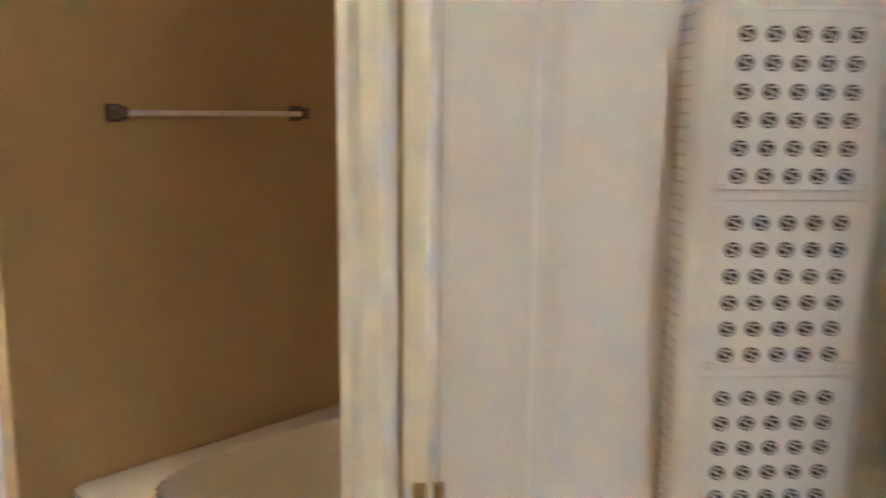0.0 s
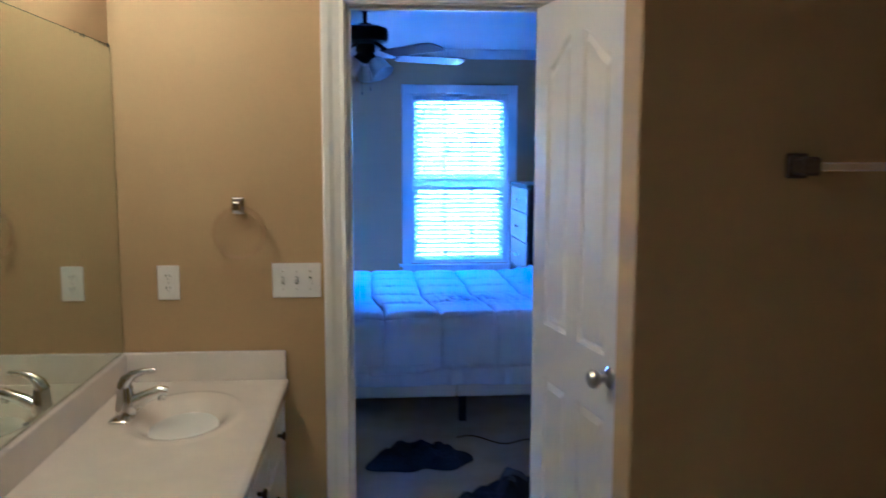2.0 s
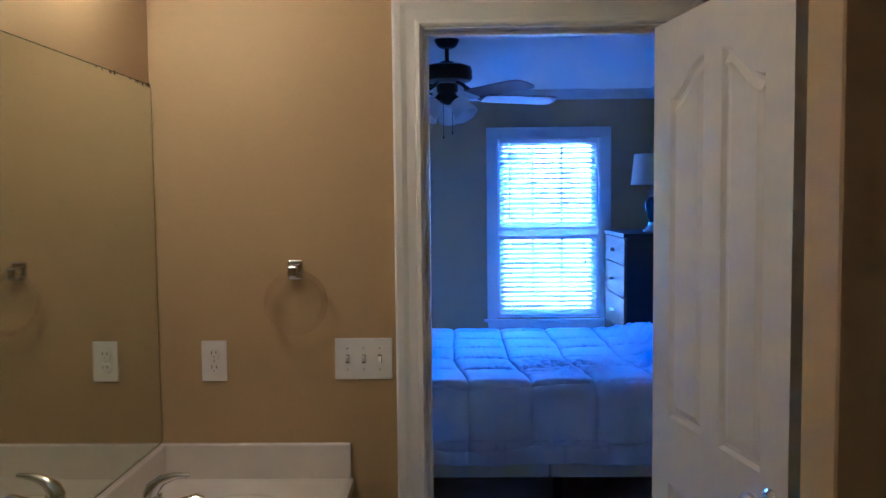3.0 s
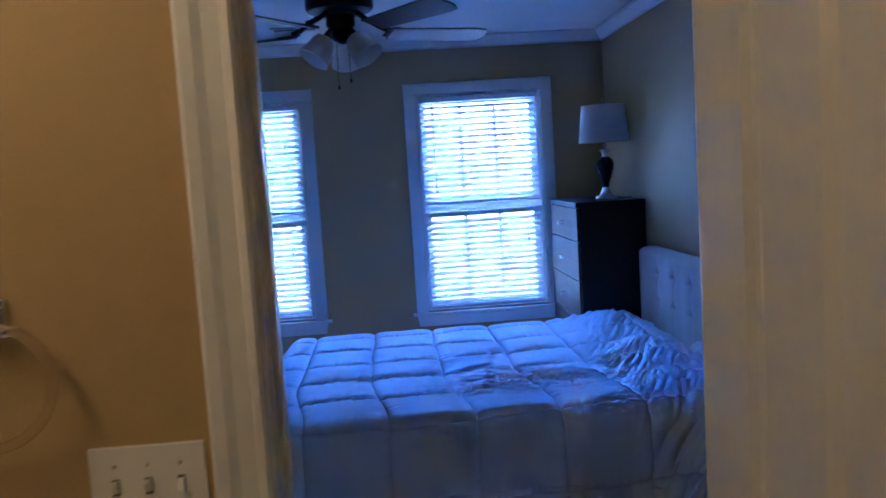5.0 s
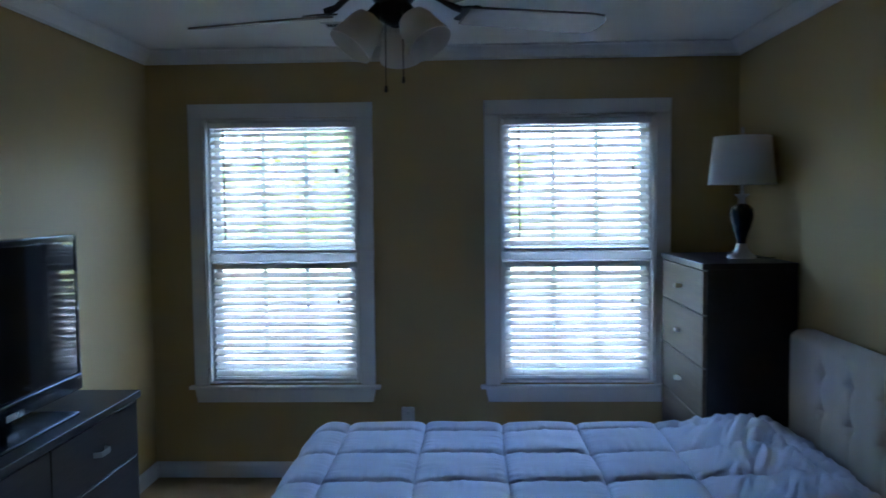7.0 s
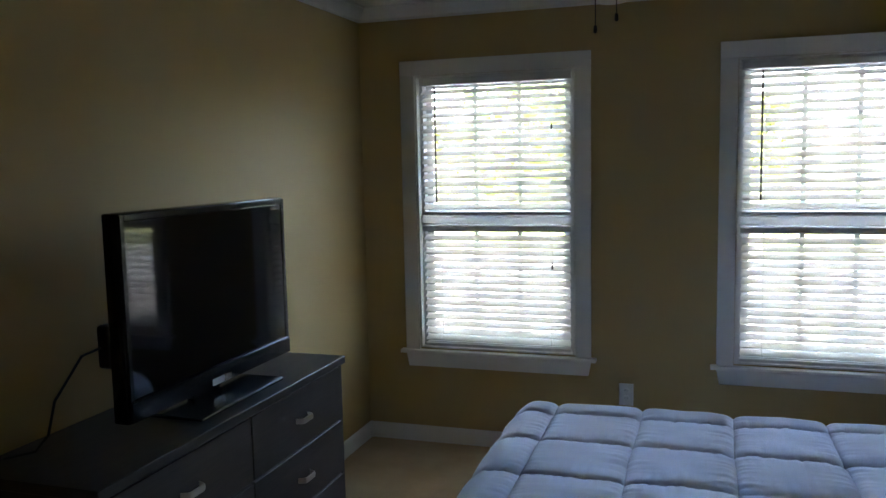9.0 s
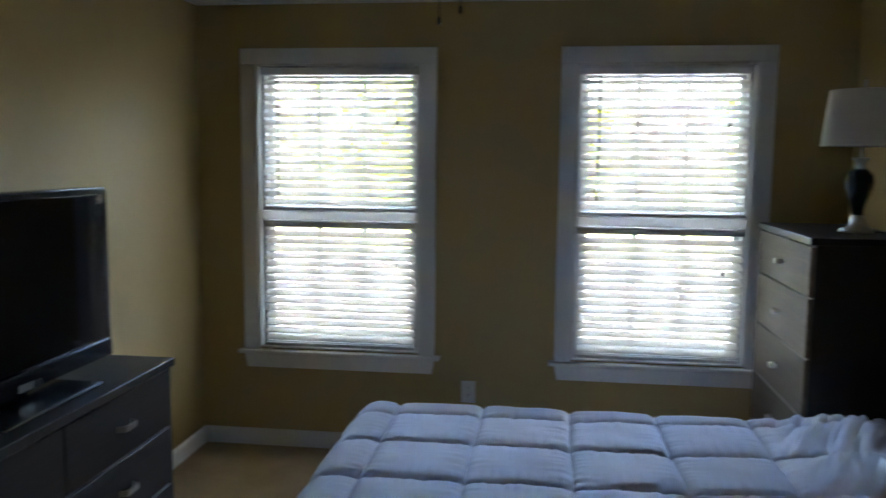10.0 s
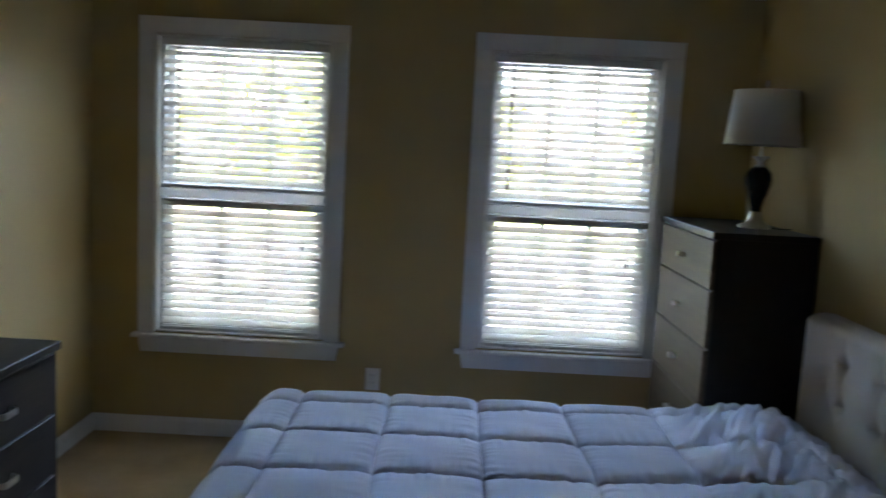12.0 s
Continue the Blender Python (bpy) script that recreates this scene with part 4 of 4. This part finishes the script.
def comforter(u, w):
    y_plan = NEAR + w * (FARE - NEAR)
    short = 0.10 * ease(6.7, 5.8, y_plan)
    s, t = u * (S_ALL - short), w * T_ALL
    ox, dx = over_edge(S_FLAT - s)
    on, dn = over_edge(S_FLAT - t)
    of, df = over_edge(t - T_FAR)
    cx, cy = FOOT + FOLD + s - S_FLAT, NEAR + FOLD + t - S_FLAT
    x = max(cx, FOOT + FOLD) - ox
    y = min(max(cy, NEAR + FOLD), FARE - FOLD) - on + of
    drop = dx + dn + df
    flat = max(0.0, 1 - drop / 0.09)
    # distance to the nearest stitched line in each direction
    qx = cx - 0.13 - 0.08 * ease(6.1, 5.5, cy) + 0.012 * noise.noise(Vector((cx * 2, cy * 2, 9)))
    qy = cy - 6.40 - 0.05 * ease(0.2, 1.5, cx) + 0.014 * noise.noise(Vector((cx * 2, cy * 2, 3)))
    if qx > 2.5 * QX:
        du = min(abs(qx - 3 * QX), abs(qx - 1.375))
    else:
        du = abs(qx / QX - round(qx / QX)) * QX
    dv = abs(qy / QY - round(qy / QY)) * QY
    if cy < 5.18:
        du += 0.05
    pu = (1 - math.exp(-du / 0.011)) * (0.86 + 0.14 * math.sin(math.pi * min(0.5, du / QX)))
    pv = (1 - math.exp(-dv / 0.010)) * (0.86 + 0.14 * math.sin(math.pi * min(0.5, dv / QY)))
    h = 0.029 * pu * pv - 0.014
    # small gathers pulled in along the stitching
    h += 0.0085 * math.exp(-dv / 0.034) * (1 - math.exp(-dv / 0.006)) * noise.noise(Vector((cx * 46, cy * 6, 1.0)))
    h += 0.0075 * math.exp(-du / 0.034) * (1 - math.exp(-du / 0.006)) * noise.noise(Vector((cx * 6, cy * 46, 7.0)))
    h += 0.005 * noise.noise(Vector((cx * 3.1, cy * 3.1, 2))) + 0.004 * noise.noise(Vector((cx * 9, cy * 9, 5)))
    # crumpled patch where somebody sat, and folds that fan out towards the pillows
    sat = math.exp(-((cx - 0.78) / 0.30) ** 2 - ((cy - 5.86) / 0.17) ** 2)
    h += sat * (0.034 * ridged(cx * 8 + cy * 4, cy * 19 - cx * 4, 1.3) + 0.026 * ridged(cx * 22 - cy * 9, cy * 36 + cx * 9, 4.3))
    fan_ = ease(1.05, 1.35, cx)
    a_, b_ = cx * 0.90 - cy * 0.44, cx * 0.44 + cy * 0.90
    h += fan_ * (0.036 * ridged(a_ * 13, b_ * 2.6, 2.1) + 0.028 * ridged(a_ * 29, b_ * 5, 6.2))
    head = ease(1.50, 1.56, cx)
    h += head * (0.030 * ridged(cx * 6, cy * 19, 8.0) - 0.006)
    hang = 1 - flat
    h += hang * (0.012 * math.sin(8.5 * (x + 0.4 * y)) + 0.020 * noise.noise(Vector((x * 9, y * 9, 0.4 + drop * 2))))
    if drop > 0.27:
        h += 0.022 * ridged((x + y) * 13, drop * 3, 3.7)
    z = EZ - drop
    z += flat * math.exp(-((cx - 1.44) / 0.20) ** 2) * (0.035 * math.exp(-((cy - 6.9) / 0.30) ** 2) + 0.024 * math.exp(-((cy - 6.2) / 0.40) ** 2))
    z -= flat * 0.055 * ease(1.52, 1.66, cx)
    out = Vector((0, 0, 1)) * flat
    out += Vector((-1, 0, 0)) * min(1, dx / FOLD) + Vector((0, -1, 0)) * min(1, dn / FOLD) + Vector((0, 1, 0)) * min(1, df / FOLD)
    out = out.normalized() if out.length > 1e-6 else Vector((0, 0, 1))
    return Vector((x, y, z)) + out * h


cf = thing("comforter", (0.7, 6.36, 0.60), "white quilted comforter spread over the bed, rumpled near the pillows", "comforter")
cm = part("cover", sheet(480, 520, comforter), M_QUILT, cf, smooth=True)
part("hem", tube([comforter(k / 160, 0.0) for k in range(161)], 0.0065, 6), M_QUILT, cf, "stitched hem", True)
part("hem", tube([comforter(0.0, k / 160) for k in range(161)], 0.0065, 6), M_QUILT, cf, "stitched hem", True)
sol = cm.modifiers.new("thick", "SOLIDIFY")
sol.thickness, sol.offset = 0.012, -1.0

# ---- bedroom: tall dresser with lamp ----
AX0, AX1, AY0, AY1, AZ = 1.375, 1.800, 7.425, 8.225, 1.297


def pull_handle(bm_parent, c, along, out, half=0.032):
    """A short bowed metal pull at c."""
    c, a, o = Vector(c), Vector(along), Vector(out)
    own = bmesh.new()
    up = a.cross(o).normalized()
    n = 10
    rows = []
    for k in range(n + 1):
        f = -1 + 2 * k / n
        d = 0.024 * (1 - abs(f) ** 10) + 0.001
        rows.append([own.verts.new(c + a * (f * half) + o * (d + e) + up * g) for e, g in ((0, -0.010), (0.005, -0.010), (0.007, 0.0), (0.005, 0.010), (0, 0.010))])
    for r, s in zip(rows, rows[1:]):
        for k in range(5):
            own.faces.new((r[k], r[(k + 1) % 5], s[(k + 1) % 5], s[k]))
    own.faces.new(rows[0])
    own.faces.new(rows[-1])
    return part("handle", own, M_NICKEL, bm_parent, "brushed nickel pull", True)


dz = thing("tall_dresser", (0.5 * (AX0 + AX1), 0.5 * (AY0 + AY1), 0.0), "tall espresso wood chest of drawers beside the window", "chest of drawers")
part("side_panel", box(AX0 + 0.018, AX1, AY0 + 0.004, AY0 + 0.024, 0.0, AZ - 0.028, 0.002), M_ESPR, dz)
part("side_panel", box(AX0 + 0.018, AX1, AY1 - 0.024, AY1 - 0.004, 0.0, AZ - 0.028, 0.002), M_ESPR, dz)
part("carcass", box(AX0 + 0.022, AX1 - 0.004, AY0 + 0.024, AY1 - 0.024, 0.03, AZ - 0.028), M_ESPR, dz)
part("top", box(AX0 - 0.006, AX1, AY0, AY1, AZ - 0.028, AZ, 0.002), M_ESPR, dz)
zt = AZ - 0.036
for k in range(5):
    hgt = 0.205 if k < 1 else 0.243
    # fronts paler than the case: reflected window light is in their colour
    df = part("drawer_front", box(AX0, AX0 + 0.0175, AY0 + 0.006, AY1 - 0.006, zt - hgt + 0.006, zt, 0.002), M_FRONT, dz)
    pull_handle(df, (AX0, 0.5 * (AY0 + AY1), zt - 0.50 * hgt), (0, 1, 0), (-1, 0, 0), 0.023)
    zt -= hgt

lp = thing("table_lamp", (1.652, 7.76, AZ), "table lamp with twisted teal body, silver foot and white drum shade", "table lamp")
C = (1.652, 7.76, AZ)
part("foot", lathe([(0.0, 0.0), (0.066, 0.0), (0.068, 0.006), (0.064, 0.014), (0.050, 0.022), (0.034, 0.036), (0.026, 0.055), (0.022, 0.072), (0.0, 0.072)], C, 36), M_NICKEL, lp, "silver foot", True)
part("body", lathe([(0.020, 0.070), (0.022, 0.090), (0.030, 0.120), (0.042, 0.155), (0.052, 0.190), (0.055, 0.215), (0.050, 0.240), (0.036, 0.258), (0.022, 0.268), (0.0, 0.268)], C, 96, twist=lambda r, h, a: r * (1 + 0.07 * math.sin(9 * (a + 7.5 * h)))), M_CERAM, lp, "dark teal twisted body", True)
part("collar", lathe([(0.022, 0.266), (0.014, 0.280), (0.016, 0.292), (0.028, 0.306), (0.036, 0.312), (0.030, 0.314), (0.010, 0.312), (0.010, 0.330), (0.0, 0.330)], C, 28), M_NICKEL, lp, "silver collar", True)
part("stem", tube([(C[0], C[1], AZ + 0.32), (C[0], C[1], AZ + 0.615)], 0.0055, 10), M_NICKEL, lp, "", True)
part("shade", lathe([(0.160, 0.362), (0.134, 0.592), (0.1325, 0.592), (0.1585, 0.362)], C, 48), M_SHADE, lp, "white linen drum shade", True)
for rr, hh in ((0.160, 0.363), (0.134, 0.591)):
    part("shade_ring", tube([(C[0] + rr * math.cos(a), C[1] + rr * math.sin(a), AZ + hh) for a in (2 * math.pi * k / 40 for k in range(41))], 0.003, 6), M_SHADE, lp, "", True)
for a_ in (0, 2.09, 4.19):
    part("shade_spoke", tube([(C[0], C[1], AZ + 0.585), (C[0] + 0.133 * math.cos(a_), C[1] + 0.133 * math.sin(a_), AZ + 0.590)], 0.002, 5), M_NICKEL, lp)
part("finial", lathe([(0.0, 0.612), (0.006, 0.612), (0.008, 0.620), (0.005, 0.628), (0.007, 0.634), (0.0, 0.640)], C, 14), M_NICKEL, lp, "", True)
part("cord", tube([(C[0] + 0.06, C[1], AZ + 0.006), (C[0] + 0.09, C[1] - 0.05, AZ + 0.003), (C[0] + 0.13, C[1] - 0.04, AZ + 0.003), (C[0] + 0.158, C[1] - 0.02, AZ + 0.004)], 0.0025, 6), M_RUBBER, lp, "thin cord", True)

# ---- bedroom: low dresser with television ----
GX0, GX1, GY0, GY1, GZ = -1.485, -1.050, 5.580, 6.990, 0.829
ld = thing("low_dresser", (0.5 * (GX0 + GX1), 0.5 * (GY0 + GY1), 0.0), "wide dark grained wood dresser with six drawers and nickel pulls", "dresser")
part("carcass", box(GX0, GX1 - 0.022, GY0 + 0.026, GY1 - 0.026, 0.03, GZ - 0.030), M_ESPR, ld)
part("side_panel", box(GX0, GX1 - 0.004, GY0 + 0.006, GY0 + 0.026, 0.004, GZ - 0.030, 0.002), M_DRAWER, ld)
part("side_panel", box(GX0, GX1 - 0.004, GY1 - 0.026, GY1 - 0.006, 0.004, GZ - 0.030, 0.002), M_DRAWER, ld)
part("top", box(GX0, GX1 + 0.012, GY0, GY1, GZ - 0.030, GZ, 0.002), M_DRAWER, ld)
ym = 6.292
for r in range(3):
    z1 = GZ - 0.040 - r * 0.222
    for y0, y1 in ((GY0 + 0.030, ym - 0.003), (ym + 0.003, GY1 - 0.030)):
        df = part("drawer_front", box(GX1 - 0.021, GX1, y0, y1, z1 - 0.214, z1, 0.002), M_DRAWER, ld)
        pull_handle(df, (GX1, 0.5 * (y0 + y1), z1 - 0.107), (0, 1, 0), (1, 0, 0), 0.045)

tv = thing("television", (-1.24, 6.40, GZ), "black flat television on a glossy stand", "television")
TVX, TY_0, TY_1, TZ0, TZ1 = -1.235, 5.940, 6.885, GZ + 0.030, 1.476
part("cabinet", box(TVX - 0.055, TVX, TY_0, TY_1, TZ0, TZ1, 0.006, segs=2), M_TVB, tv, smooth=True)
part("screen", box(TVX + 0.0004, TVX + 0.0020, TY_0 + 0.026, TY_1 - 0.026, TZ0 + 0.072, TZ1 - 0.026), M_SCREEN, tv, "dark glossy screen")
bz = box(TVX, TVX + 0.006, TY_0 + 0.004, TY_0 + 0.024, TZ0 + 0.066, TZ1 - 0.004, 0.002)
box(TVX, TVX + 0.006, TY_1 - 0.024, TY_1 - 0.004, TZ0 + 0.066, TZ1 - 0.004, 0.002, bz)
box(TVX, TVX + 0.006, TY_0 + 0.024, TY_1 - 0.024, TZ1 - 0.024, TZ1 - 0.004, 0.002, bz)
box(TVX, TVX + 0.010, TY_0 + 0.004, TY_1 - 0.004, TZ0 + 0.004, TZ0 + 0.066, 0.003, bz)
part("bezel", bz, M_TVB, tv)
part("rear_box", box(TVX - 0.105, TVX - 0.055, TY_0 + 0.006, TY_0 + 0.30, 1.02, 1.15, 0.01, segs=2), M_BLACK, tv)
st = box(TVX - 0.115, TVX + 0.135, 6.10, 6.60, GZ + 0.0005, GZ + 0.013, 0.006, segs=3)
part("stand_foot", st, M_TVB, tv, "glossy black stand")
part("stand_neck", box(TVX - 0.045, TVX - 0.015, 6.27, 6.43, GZ + 0.012, GZ + 0.10, 0.008, segs=2), M_TVB, tv)
part("badge", box(TVX + 0.0095, TVX + 0.012, 6.345, 6.455, TZ0 + 0.008, TZ0 + 0.030), M_NICKEL, tv, "silver badge")
part("power_cord", tube([(TVX - 0.09, TY_0 + 0.01, 1.085), (TVX - 0.10, TY_0 - 0.06, 1.075), (TVX - 0.14, TY_0 - 0.13, 0.96), (TVX - 0.15, TY_0 - 0.15, 0.87), (TVX - 0.16, TY_0 - 0.19, GZ + 0.006), (TVX - 0.20, TY_0 - 0.26, GZ + 0.006)], 0.004, 8), M_RUBBER, tv, "black cord", True)

# ---- ceiling fan ----
KX, KY = 0.112, 6.080
fan = thing("ceiling_fan", (KX, KY, ZC), "dark bronze ceiling fan with five blades and frosted bell lights", "ceiling fan")
K = (KX, KY, 0)
part("canopy", lathe([(0.0, ZC - 0.001), (0.068, ZC - 0.001), (0.068, ZC - 0.012), (0.052, ZC - 0.038), (0.030, ZC - 0.050), (0.0, ZC - 0.050)], K, 32), M_BRONZE, fan, smooth=True)
part("down_rod", tube([(KX, KY, ZC - 0.045), (KX, KY, 2.31)], 0.012, 14), M_BRONZE, fan, smooth=True)
part("motor", lathe([(0.0, 2.330), (0.035, 2.330), (0.045, 2.318), (0.105, 2.310), (0.134, 2.298), (0.140, 2.280), (0.140, 2.235), (0.132, 2.222), (0.100, 2.212), (0.070, 2.205), (0.0, 2.205)], K, 48), M_BRONZE, fan, smooth=True)
part("switch_housing", lathe([(0.060, 2.207), (0.060, 2.165), (0.048, 2.150), (0.052, 2.135), (0.042, 2.110), (0.020, 2.095), (0.0, 2.090)], K, 36), M_BRONZE, fan, smooth=True)
for ang in (20, 92, 164, 236, 308):
    a = radians(ang)
    ca, sa = math.cos(a), math.sin(a)

    def put(r, w_, z):
        tz = z - 0.21 * w_
        return Vector((KX + r * ca - w_ * sa, KY + r * sa + w_ * ca, tz))

    ir = tube([put(0.085, 0, 2.212), put(0.13, 0.012, 2.190), put(0.18, 0.0, 2.158), put(0.215, 0, 2.148)], [0.011, 0.010, 0.010, 0.012], 8)
    prism([(0.195, -0.040), (0.24, -0.052), (0.275, -0.030), (0.285, 0.0), (0.275, 0.030), (0.24, 0.052), (0.195, 0.040), (0.205, 0.0)], 0.005, lambda p, q, c: put(p, q, 2.138 + c), ir)
    part("blade_iron", ir, M_BRONZE, fan, smooth=True)
    out_ = [(0.215, -0.054), (0.40, -0.062), (0.60, -0.068), (0.645, -0.060), (0.662, -0.035), (0.667, 0.0), (0.662, 0.035), (0.645, 0.060), (0.60, 0.068), (0.40, 0.062), (0.215, 0.054)]
    part("blade", prism(out_, 0.006, lambda p, q, c: put(p, q, 2.131 + c)), M_BLADE, fan, "dark wood blade")
for k, ang in enumerate((85, 205, 325)):
    a = radians(ang)
    ax = Vector((math.cos(a) * math.sin(radians(38)), math.sin(a) * math.sin(radians(38)), -math.cos(radians(38))))
    base = Vector((KX, KY, 2.135)) + Vector((math.cos(a), math.sin(a), 0)) * 0.045
    q = ax.to_track_quat("Z", "Y").to_matrix().to_4x4()

    def turned(profile):
        own = lathe(profile, (0, 0, 0), 28)
        bmesh.ops.transform(own, matrix=Matrix.Translation(base) @ q, verts=own.verts)
        return own

    part("lamp_socket", turned([(0.0, -0.01), (0.018, -0.01), (0.021, 0.02), (0.026, 0.038), (0.0, 0.038)]), M_BRONZE, fan, smooth=True)
    part("glass_shade", turned([(r * 1.06, h * 1.04) for r, h in ((0.024, 0.030), (0.040, 0.038), (0.049, 0.060), (0.054, 0.095), (0.064, 0.135), (0.0625, 0.136), (0.052, 0.096), (0.047, 0.061), (0.038, 0.041), (0.022, 0.034))]), M_FROST, fan, "frosted glass bell", True)
for dx_, zz in ((0.028, 1.925), (-0.022, 1.90)):
    part("pull_chain", tube([(KX + dx_, KY - 0.02, 2.10), (KX + dx_, KY - 0.022, zz + 0.02)], 0.0014, 5), M_BRONZE, fan)
    part("pull_knob", lathe([(0.0, 0.022), (0.004, 0.018), (0.005, 0.004), (0.0, 0.0)], (KX + dx_, KY - 0.022, zz), 10), M_BRONZE, fan, "", True)

# ceiling vent
cv = thing("ceiling_vent", (-0.24, 7.70, ZC), "white slotted ceiling air vent", "air vent")
fr_ = box(-0.385, -0.095, 7.640, 7.655, ZC - 0.010, ZC - 0.0005, 0.002)
box(-0.385, -0.095, 7.745, 7.760, ZC - 0.010, ZC - 0.0005, 0.002, fr_)
box(-0.385, -0.365, 7.655, 7.745, ZC - 0.010, ZC - 0.0005, 0.002, fr_)
box(-0.115, -0.095, 7.655, 7.745, ZC - 0.010, ZC - 0.0005, 0.002, fr_)
part("frame", fr_, M_TRIM, cv)
part("backing", box(-0.366, -0.114, 7.654, 7.746, ZC - 0.003, ZC - 0.0008), M_SLOT, cv)
for k in range(14):
    x = -0.355 + k * 0.0178
    part("slat", prism([(0, -0.003), (0.002, -0.003), (0.010, -0.011), (0.008, -0.011)], 0.088, lambda a, b, c: Vector((x + a, 7.656 + c, ZC + b))), M_TRIM, cv)


# ---- clothes and cable on the carpet ----
def garment(name, cx, cy, rx, ry, rot, material, label, seed):
    g = thing(name, (cx, cy, 0.004), label, "clothes")
    rnd = random.Random(seed)
    ph_ = [rnd.uniform(0, 6.28) for _ in range(6)]

    def fn(u, w):
        a, r = 2 * math.pi * u, w
        e = 1 + 0.16 * math.sin(2 * a + ph_[0]) + 0.13 * math.sin(3 * a + ph_[1]) + 0.08 * math.sin(7 * a + ph_[2])
        x, y = rx * r * e * math.cos(a), ry * r * e * math.sin(a)
        n = noise.noise(Vector((x * 9 + seed, y * 9, 0.3)))
        z = 0.012 + (1 - r ** 3) * (0.035 + 0.085 * abs(n) + 0.03 * noise.noise(Vector((x * 24, y * 24, seed))))
        if r > 0.985:
            z = 0.001
        c, s = math.cos(rot), math.sin(rot)
        return Vector((cx + x * c - y * s, cy + x * s + y * c, 0.004 + max(0.001, z)))

    part("cloth", sheet(96, 40, fn), material, g, smooth=True)
    return g


garment("crumpled_jeans", 0.38, 4.96, 0.22, 0.19, 0.1, M_DENIM, "crumpled navy jeans lying on the carpet", 3)
garment("crumpled_jeans", 0.75, 4.44, 0.21, 0.19, 0.5, M_DENIM, "crumpled navy jeans with a paler shirt on the carpet", 8)
garment("grey_shirt", 0.80, 4.58, 0.10, 0.08, 0.9, M_DENIMG, "crumpled grey shirt on the jeans", 5)
cb = thing("charger_cable", (0.85, 5.2, 0.006), "black cable lying loose on the carpet", "cable")
part("wire", tube([(0.60 + 0.045 * k, 5.26 + 0.05 * math.sin(k * 0.9) - 0.012 * k, 0.008) for k in range(12)], 0.0035, 6), M_RUBBER, cb, smooth=True)

# ---- outdoors ----
structure("ground", box(-150, 150, OUT + 0.01, 300, -1.2, -0.55), M_GRASS, "lawn outside the windows", "ground")
structure("road", box(-60, 60, 10.2, 21.5, -0.56, -0.535), M_ROAD, "pale concrete drive outside", "road")


def tree(x, y, h, spread, seed, m, n=900, size=0.10):
    rnd = random.Random(seed)
    t = thing("tree", (x, y, -0.55), "leafy spring tree outside the window", "tree", "trees outside")
    trunk = tube([(x, y, -0.56), (x + 0.03 * h * 0.2, y, h * 0.3), (x - 0.02 * h, y + 0.1, h * 0.62), (x, y, h * 0.92)], [0.045 * h * 0.45, 0.035 * h * 0.45, 0.022 * h * 0.45, 0.006], 8)
    tips = []
    for k in range(22):
        z0 = h * rnd.uniform(0.18, 0.85)
        a = rnd.uniform(0, 6.283)
        l = spread * (1.1 - 0.75 * z0 / h) * rnd.uniform(0.6, 1.1)
        e = Vector((x + l * math.cos(a), y + l * math.sin(a), z0 + l * rnd.uniform(0.2, 0.6)))
        tube([(x, y, z0), tuple(Vector((x, y, z0)).lerp(e, 0.5) + Vector((0, 0, 0.05))), tuple(e)], [0.03, 0.02, 0.006], 5, trunk)
        for f in (0.45, 0.7, 0.9, 1.0):
            tips.append((Vector((x, y, z0)).lerp(e, f), 0.14 + 0.12 * l))
    part("trunk", trunk, M_BARK, t)
    vs, fs = [], []
    for k in range(n):
        c, rr = rnd.choice(tips)
        p = c + Vector([rnd.gauss(0, rr) for _ in range(3)])
        d1 = Vector([rnd.gauss(0, 1) for _ in range(3)]).normalized()
        d2 = d1.orthogonal().normalized()
        s = size * rnd.uniform(0.6, 1.3)
        b = len(vs)
        vs += [p - d1 * s, p + d2 * s * 0.5, p + d1 * s, p - d2 * s * 0.5]
        fs.append((b, b + 1, b + 2, b + 3))
    me = bpy.data.meshes.new("crown")
    me.from_pydata([tuple(v - Vector((x, y, -0.55))) for v in vs], [], fs)
    me.materials.append(m)
    ob = new("crown", me)
    ob.parent = t
    return t


tree(-1.15, 13.2, 4.2, 1.35, 4, M_LEAF, 2600, 0.085)
for k in range(6):
    tree(-15 + 5.6 * k + random.uniform(-1, 1), 29 + random.uniform(0, 6), random.uniform(3.6, 5.2), random.uniform(1.8, 2.6), 20 + k, (M_LEAF, M_LEAF2)[k % 2], 2000, 0.15)
